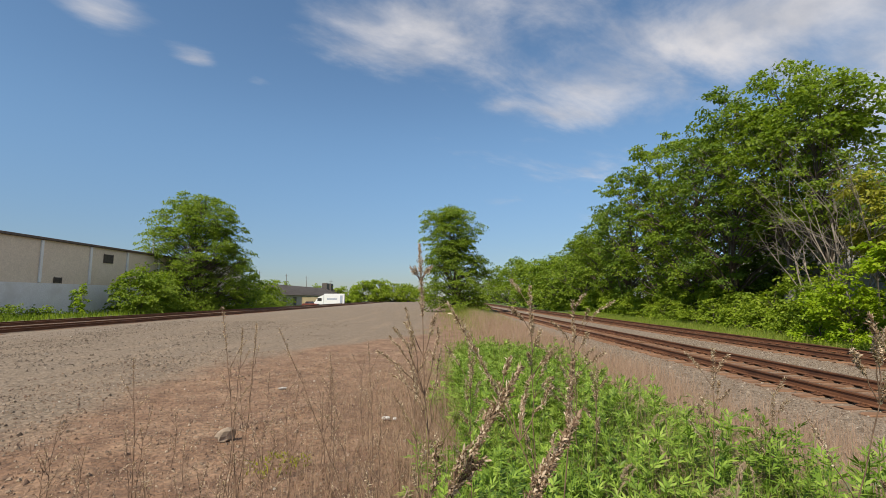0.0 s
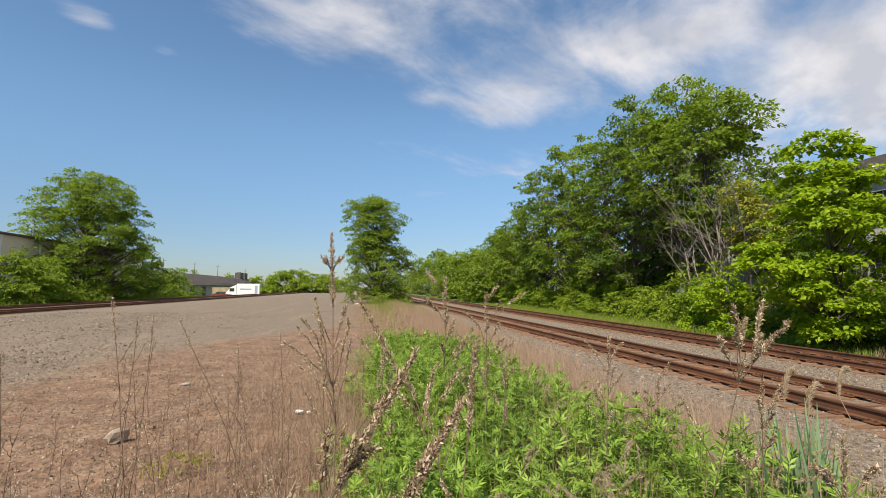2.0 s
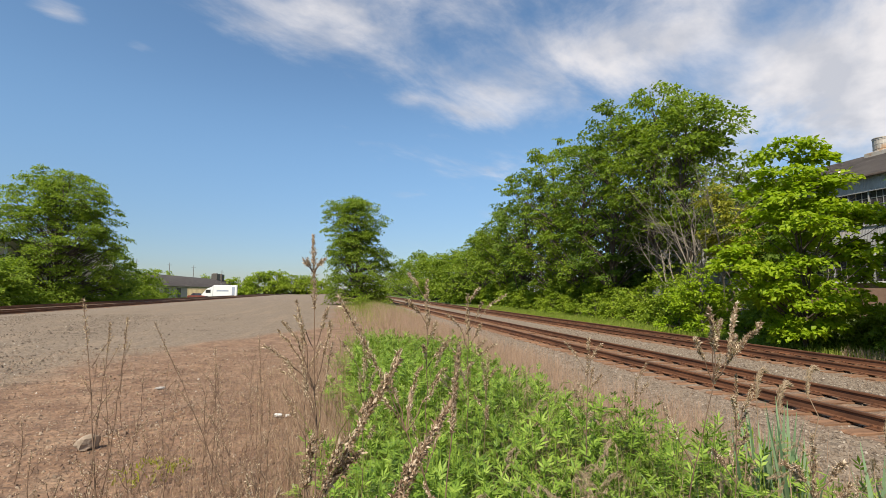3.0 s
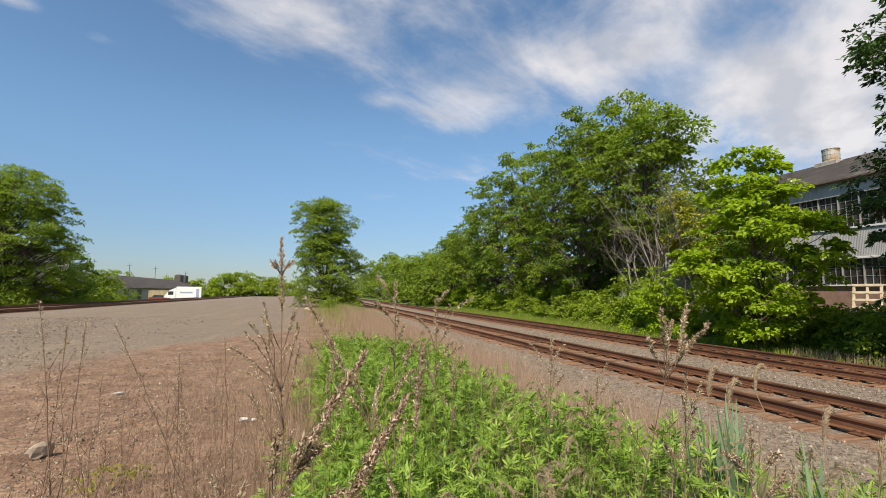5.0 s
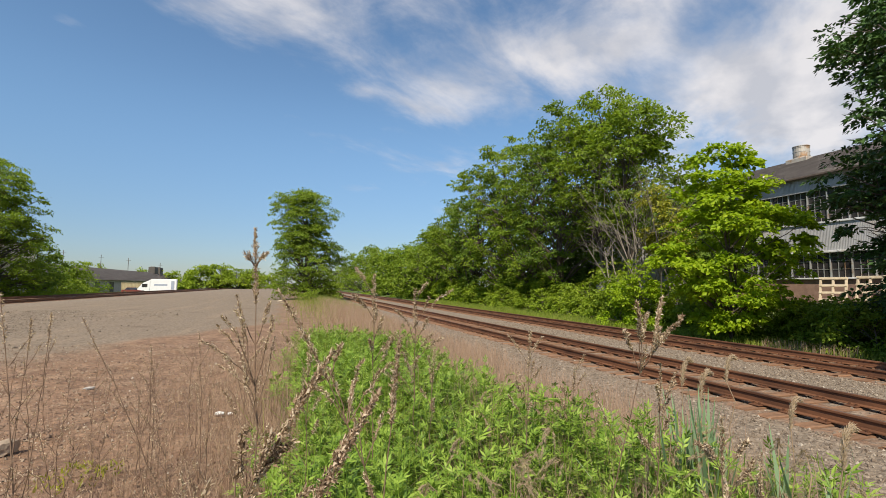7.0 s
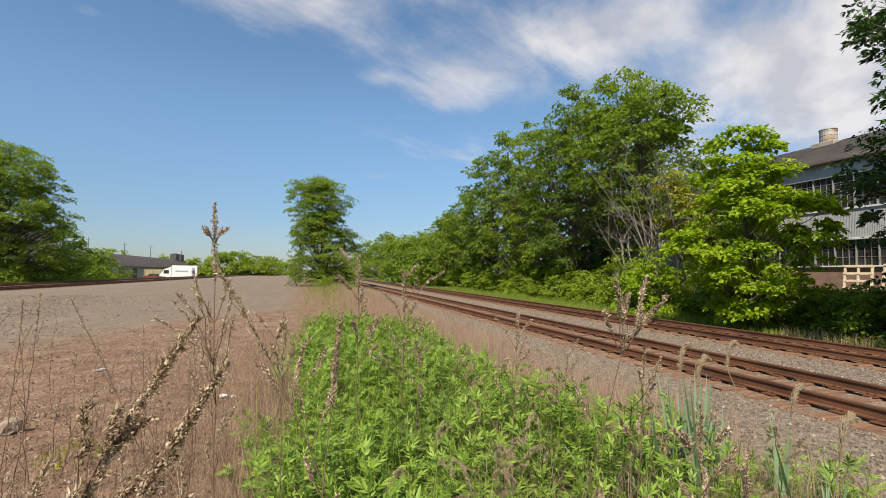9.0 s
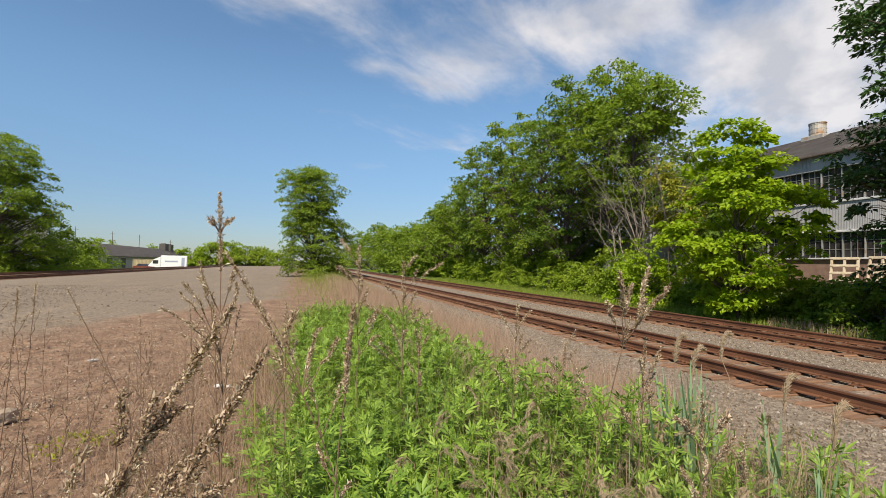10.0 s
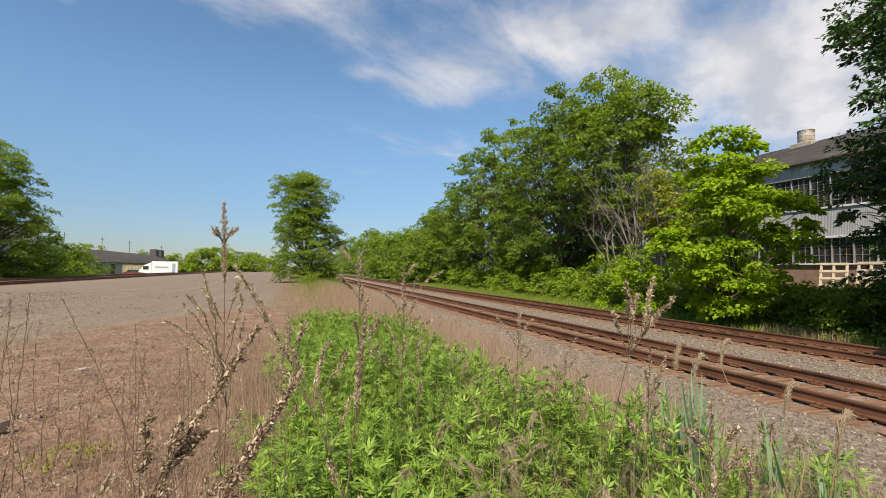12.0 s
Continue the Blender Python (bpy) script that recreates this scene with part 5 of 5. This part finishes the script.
# by the ballast
stalk("dead weed stalk with a wide forked seed head", (1.26, 1.98, 0.0), (1.50, 1.70, 1.55),
      [(1, 0.94, 60), (0.99, (0.12, -0.01, 0.33), 300), (0.99, (0.14, -0.10, 0.255), 300), (0.99, (-0.085, -0.09, 0.31), 280), (0.99, (0.02, -0.03, 0.26), 240), (0.99, (0.06, -0.06, 0.20), 180), (0.99, (-0.10, -0.02, 0.19), 180), (0.93, (0.10, -0.03, 0.16), 140), (0.70, (-0.16, 0.0, 0.30), 60)], 10, 0.004, 0.0135, (0, 0), 0.0165)
stalk(DEAD, (1.60, 1.82, 0.0), (1.63, 1.76, 1.46), [(1, 0.85, 170)] + fan(11, 8, 0.68, 0.95, 0.11, 0.16, 100), 11, 0.0035, 0.013, (0, 0), 0.012)
stalk(DEAD, (1.45, 2.78, 0.0), (1.48, 2.72, 1.52), [(1, 0.88, 140)] + fan(12, 8, 0.62, 0.92, 0.14, 0.2, 70), 12, 0.0035, 0.013)
stalk(DEAD, (1.53, 1.40, 0.0), (1.50, 1.33, 1.34), [(1, 0.85, 220)] + fan(13, 12, 0.55, 0.93, 0.13, 0.15, 190), 13, 0.003, 0.012, (0, 0), 0.015)
stalk(DEAD, (1.8, 1.55, 0.0), (1.9, 1.5, 1.12), [(1, 0.8, 170)] + fan(14, 7, 0.6, 0.93, 0.10, 0.14, 90), 14, 0.003, 0.012)
stalk(DEAD, (0.56, 3.2, 0.0), (0.53, 3.13, 1.87), [(1, 0.9, 130)] + fan(15, 10, 0.6, 0.95, 0.2, 0.22, 70), 15, 0.004, 0.018)
stalk(DEAD, (0.93, 3.5, 0.0), (0.90, 3.46, 1.78), [(1, 0.9, 130)] + fan(16, 14, 0.55, 0.95, 0.3, 0.25, 60), 16, 0.004, 0.018)
stalk(DEAD, (1.95, 3.1, 0.0), (2.0, 3.0, 1.22), [(1, 0.85, 130)] + fan(17, 7, 0.6, 0.93, 0.12, 0.18, 70), 17, 0.003, 0.014)
stalk(DEAD, (0.95, 3.3, 0.0), (0.98, 3.2, 1.35), [(1, 0.85, 130)] + fan(18, 6, 0.6, 0.93, 0.1, 0.18, 70), 18, 0.003, 0.014)
# thin ones over the dirt
THIN = "thin reddish-brown dead stalk standing in the dirt"
for k, (b, e, n) in enumerate((((-1.20, 2.9, 0), (-1.46, 3.07, 1.74), 70), ((-1.93, 4.25, 0), (-1.827, 4.27, 1.525), 130), ((-1.71, 3.97, 0), (-1.595, 3.99, 1.585), 110),
                               ((-0.80, 4.1, 0), (-1.40, 3.96, 1.55), 60), ((-1.08, 4.5, 0), (-1.09, 4.47, 1.30), 40), ((-0.72, 4.75, 0), (-0.78, 4.74, 1.37), 40),
                               ((-1.9, 4.6, 0), (-2.0, 4.6, 1.2), 30), ((-2.3, 3.6, 0), (-2.35, 3.6, 1.35), 30), ((-0.55, 3.6, 0), (-0.5, 3.55, 1.05), 30), ((-1.4, 2.6, 0), (-1.25, 2.7, 0.85), 30))):
    stalk(THIN, b, e, [(1, 0.86, n)] + fan(40 + k, 5 if k not in (1, 2) else 2, 0.45, 0.85, 0.13, 0.2, 14), 60 + k, 0.0045, 0.013, (0.02, 0), 0.010)


rs = random.Random(9)
for k in range(46):
    x, y = rs.uniform(-3.2, -0.1), rs.uniform(2.2, 7.0)
    h = rs.uniform(0.5, 1.15)
    stalk("small branched reddish-brown dead weed in the dirt", (x, y, 0), (x + rs.uniform(-0.12, 0.12), y + rs.uniform(-0.1, 0.1), h), [(1, 0.9, 20)] + fan(80 + k, 7, 0.3, 0.9, 0.16, 0.2, 12), 120 + k, 0.0038, 0.012, (rs.uniform(-0.05, 0.05), 0), 0.008)


# ---- reeds at the edge of the ballast ----
def hairs(P, R, n, length, rng, hang=0.25):
    """Fine hairs lying along a polyline and hanging a little."""
    P, R = np.asarray(P, float), np.asarray(R, float)
    t = rng.uniform(0, len(P) - 1.001, n)
    k = t.astype(int)
    f = (t - k)[:, None]
    ax = P[k + 1] - P[k]
    ax /= np.linalg.norm(ax, axis=1, keepdims=True) + 1e-9
    o = rng.normal(size=(n, 3))
    r = (R[k] * (1 - f[:, 0]) + R[k + 1] * f[:, 0])[:, None]
    c = P[k] * (1 - f) + P[k + 1] * f + o * r * 0.35
    d = ax + o * 0.17 + np.array([0.15, 0, -hang])
    return leaf_quads(c, length * rng.uniform(0.5, 1.3, n), length * 0.11, d, o + rng.normal(size=(n, 3)), 0.1, rng)


def reed(base, top, seed, plume=True, tall=0.95):
    rng = np.random.default_rng(seed)
    b, e = np.asarray(base, float), np.asarray(top, float)
    t = thing("reed", "reed with blue-green leaves and a pale plume", "reed", tuple(b), group="reeds")
    P, R = limb((0, 0, 0), e - b, 0.005, 0.003, rng, 8, 0.0)
    part("stem", mesh_of("stem", *tubes_np([(P, R)], 5), M_STRAW, True), t)
    if plume:
        Q = P[-1] + np.array([[0, 0, -0.02], [0.01, 0, 0.08], [0.03, 0, 0.14], [0.06, 0, 0.17], [0.09, 0, 0.16]])
        part("plume", mesh_of("plume", *hairs(Q, np.array([0.006, 0.014, 0.015, 0.012, 0.006]), 900, 0.030, rng), M_PLUME), t)
    for _ in range(5):
        a = rng.uniform(0, 2 * np.pi)
        h = rng.uniform(0.55, 1.0) * tall
        r = rng.uniform(0.05, 0.16)
        C = np.array([[0, 0, 0.0], [math.cos(a) * r * 0.3, math.sin(a) * r * 0.3, h * 0.6], [math.cos(a) * r, math.sin(a) * r, h]])
        s = np.array([-math.sin(a), math.cos(a), 0]) * 0.019
        V = np.concatenate([C - s * np.array([[0.6], [1], [0.05]]), C + s * np.array([[0.6], [1], [0.05]])])
        part("blade", mesh_of("blade", V, np.array([[0, 3, 4, 1], [1, 4, 5, 2]]), M_REED), t)


for k, (b, e, p) in enumerate((((3.0, 2.66, 0), (3.01, 2.63, 1.15), True), ((2.68, 2.7, 0), (2.68, 2.70, 1.13), True), ((2.47, 2.34, 0), (2.47, 2.34, 1.0), False), ((2.52, 2.45, 0), (2.55, 2.42, 1.1), True),
                               ((2.55, 2.30, 0), (2.5, 2.3, 0.9), False), ((2.40, 2.45, 0), (2.4, 2.4, 1.0), False), ((2.37, 1.49, 0), (2.37, 1.49, 1.02), True), ((2.6, 1.7, 0), (2.65, 1.65, 0.9), False),
                               ((2.2, 1.6, 0), (2.2, 1.6, 0.85), False), ((2.95, 2.2, 0), (2.97, 2.15, 0.96), True), ((2.3, 1.9, 0), (2.3, 1.9, 0.8), False), ((2.75, 1.95, 0), (2.8, 1.95, 0.9), False))):
    reed(b, e, 90 + k, p)
rr = random.Random(44)
for k in range(9):
    x, y = rr.gauss(2.5, 0.09), rr.gauss(2.36, 0.10)
    reed((x, y, 0), (x, y, rr.uniform(0.8, 1.0)), 140 + k, False, 1.2)


# ---- things lying on the dirt ----
def chunk(name, label, category, at, size, mat, seed, turn=0):
    bm = bmesh.new()
    bmesh.ops.create_icosphere(bm, subdivisions=2, radius=1.0)
    rng = random.Random(seed)
    off = Vector((rng.uniform(0, 50), rng.uniform(0, 50), 0))
    for v in bm.verts:
        v.co *= 0.8 + 0.45 * noise.noise(v.co * 1.3 + off) + 0.15 * noise.noise(v.co * 3.5 + off)
        v.co = Vector((v.co.x * size[0], v.co.y * size[1], max(v.co.z, -0.55) * size[2]))
    me = bpy.data.meshes.new(name)
    bm.to_mesh(me)
    bm.free()
    me.materials.append(mat)
    ob = new(name, me)
    ob.matrix_world = pose(*at, 0, 0, turn)
    tagged(ob, label, category)


chunk("concrete_chunk", "pale broken concrete chunk on the dirt", "rubble", (-2.77, 6.14, 0.07), (0.15, 0.055, 0.13), M_ROCK, 1, 40)
chunk("paper_scrap", "crumpled white paper scrap on the dirt", "litter", (-0.87, 7.16, 0.03), (0.075, 0.05, 0.035), M_TRASH, 3)
chunk("paper_scrap", "crumpled white paper scrap on the dirt", "litter", (-0.73, 7.12, 0.03), (0.045, 0.04, 0.03), M_TRASH, 4)
chunk("bottle_scrap", "flattened grey-green bottle on the dirt", "litter", (-3.17, 9.44, 0.03), (0.10, 0.06, 0.03), M_GREYWOOD, 5)
blades("yellow_weed", "low yellow-green weed on the dirt", M_LEAF_YELLOW, 620, strip(-2.2, -1.35, 4.8, 5.8, 1.0, lambda x, y: smooth(1.0, 0.2, ((x + 1.79) / 0.40) ** 2 + ((y - 5.30) / 0.45) ** 2) * (0.4 + 0.6 * smooth(-0.2, 0.4, np.sin(x * 14) * np.sin(y * 11)))), lambda x, y: 0.055 + 0 * x, 0.022, 31, 0.9, category="weeds")

blades("reed_tuft", "blue-green reed blades at the ballast edge", M_REED, 260, strip(1.9, 3.4, 1.1, 3.6, 1.0, lambda x, y: 0.2 + 0.8 * smooth(0.3, 0.8, np.sin(x * 4.1) * np.sin(y * 3.3 + 1))), lambda x, y: 0.7 + 0 * x, 0.014, 33, 0.35)
blades("edge_straw", "pale straw at the ballast edge", M_STRAW, 19000, strip(1.2, 3.9, -0.5, 3.8, 1.0), lambda x, y: 0.64 - 0.25 * smooth(2.8, 3.8, x), 0.0034, 34, 0.6)


def grass_head(at, lean, seed):
    """A dead grass stem whose fluffy head arches over."""
    rng = np.random.default_rng(seed)
    t = thing("grass_head", "pale fluffy drooping dead grass head", "dead grass", at, group="drooping grass heads")
    x, y, z = lean
    P = np.array([[0, 0, 0], [x * 0.1, y * 0.1, z * 0.6], [x * 0.3, y * 0.3, z], [x * 0.7, y * 0.7, z * 1.05], [x, y, z * 0.98], [x * 1.15, y * 1.15, z * 0.9]])
    part("stem", mesh_of("stem", *tubes_np([(P, np.array([0.0025, 0.002, 0.0018, 0.0014, 0.001, 0.0006]))], 4), M_STRAW, True), t)
    pieces = []
    for j in range(9):
        f = 2 + 3 * (j + 0.5) / 9
        k = int(f)
        a = P[k] + (P[min(k + 1, 5)] - P[k]) * (f - k)
        e = np.array([x, y, 0]) * rng.uniform(0.1, 0.45) + np.append(rng.normal(size=2) * 0.028, -rng.uniform(0.01, 0.07))
        Q = np.array([a, a + e * np.array([0.5, 0.5, 0.2]), a + e])
        pieces.append(hairs(Q, np.array([0.005, 0.010, 0.005]), 80, 0.018, rng, 0.5))
    part("plume", mesh_of("plume", *join_np(pieces), M_PLUME), t)["kind"] = "stuff"


rs = random.Random(12)
for k in range(46):
    x, y = rs.uniform(0.7, 2.6), rs.uniform(1.15, 2.5)
    if k > 34:
        x, y = rs.uniform(1.0, 2.4), rs.uniform(2.5, 5.0)
    a = rs.uniform(0, 2 * math.pi)
    r = rs.uniform(0.08, 0.16)
    grass_head((x, y, 0), (math.cos(a) * r, math.sin(a) * r, rs.uniform(0.74, 0.98)), 300 + k)

blades("edge_weeds", "green weeds and grass tufts at the ballast edge", M_VERGE, 4600, strip(1.7, 3.8, -1.0, 3.8, 1.0, lambda x, y: 0.1 + 0.9 * smooth(0.1, 0.7, np.sin(x * 5.1 + 1) * np.sin(y * 3.9))), lambda x, y: 0.55 - 0.2 * smooth(2.6, 3.4, x), 0.010, 35, 0.45)
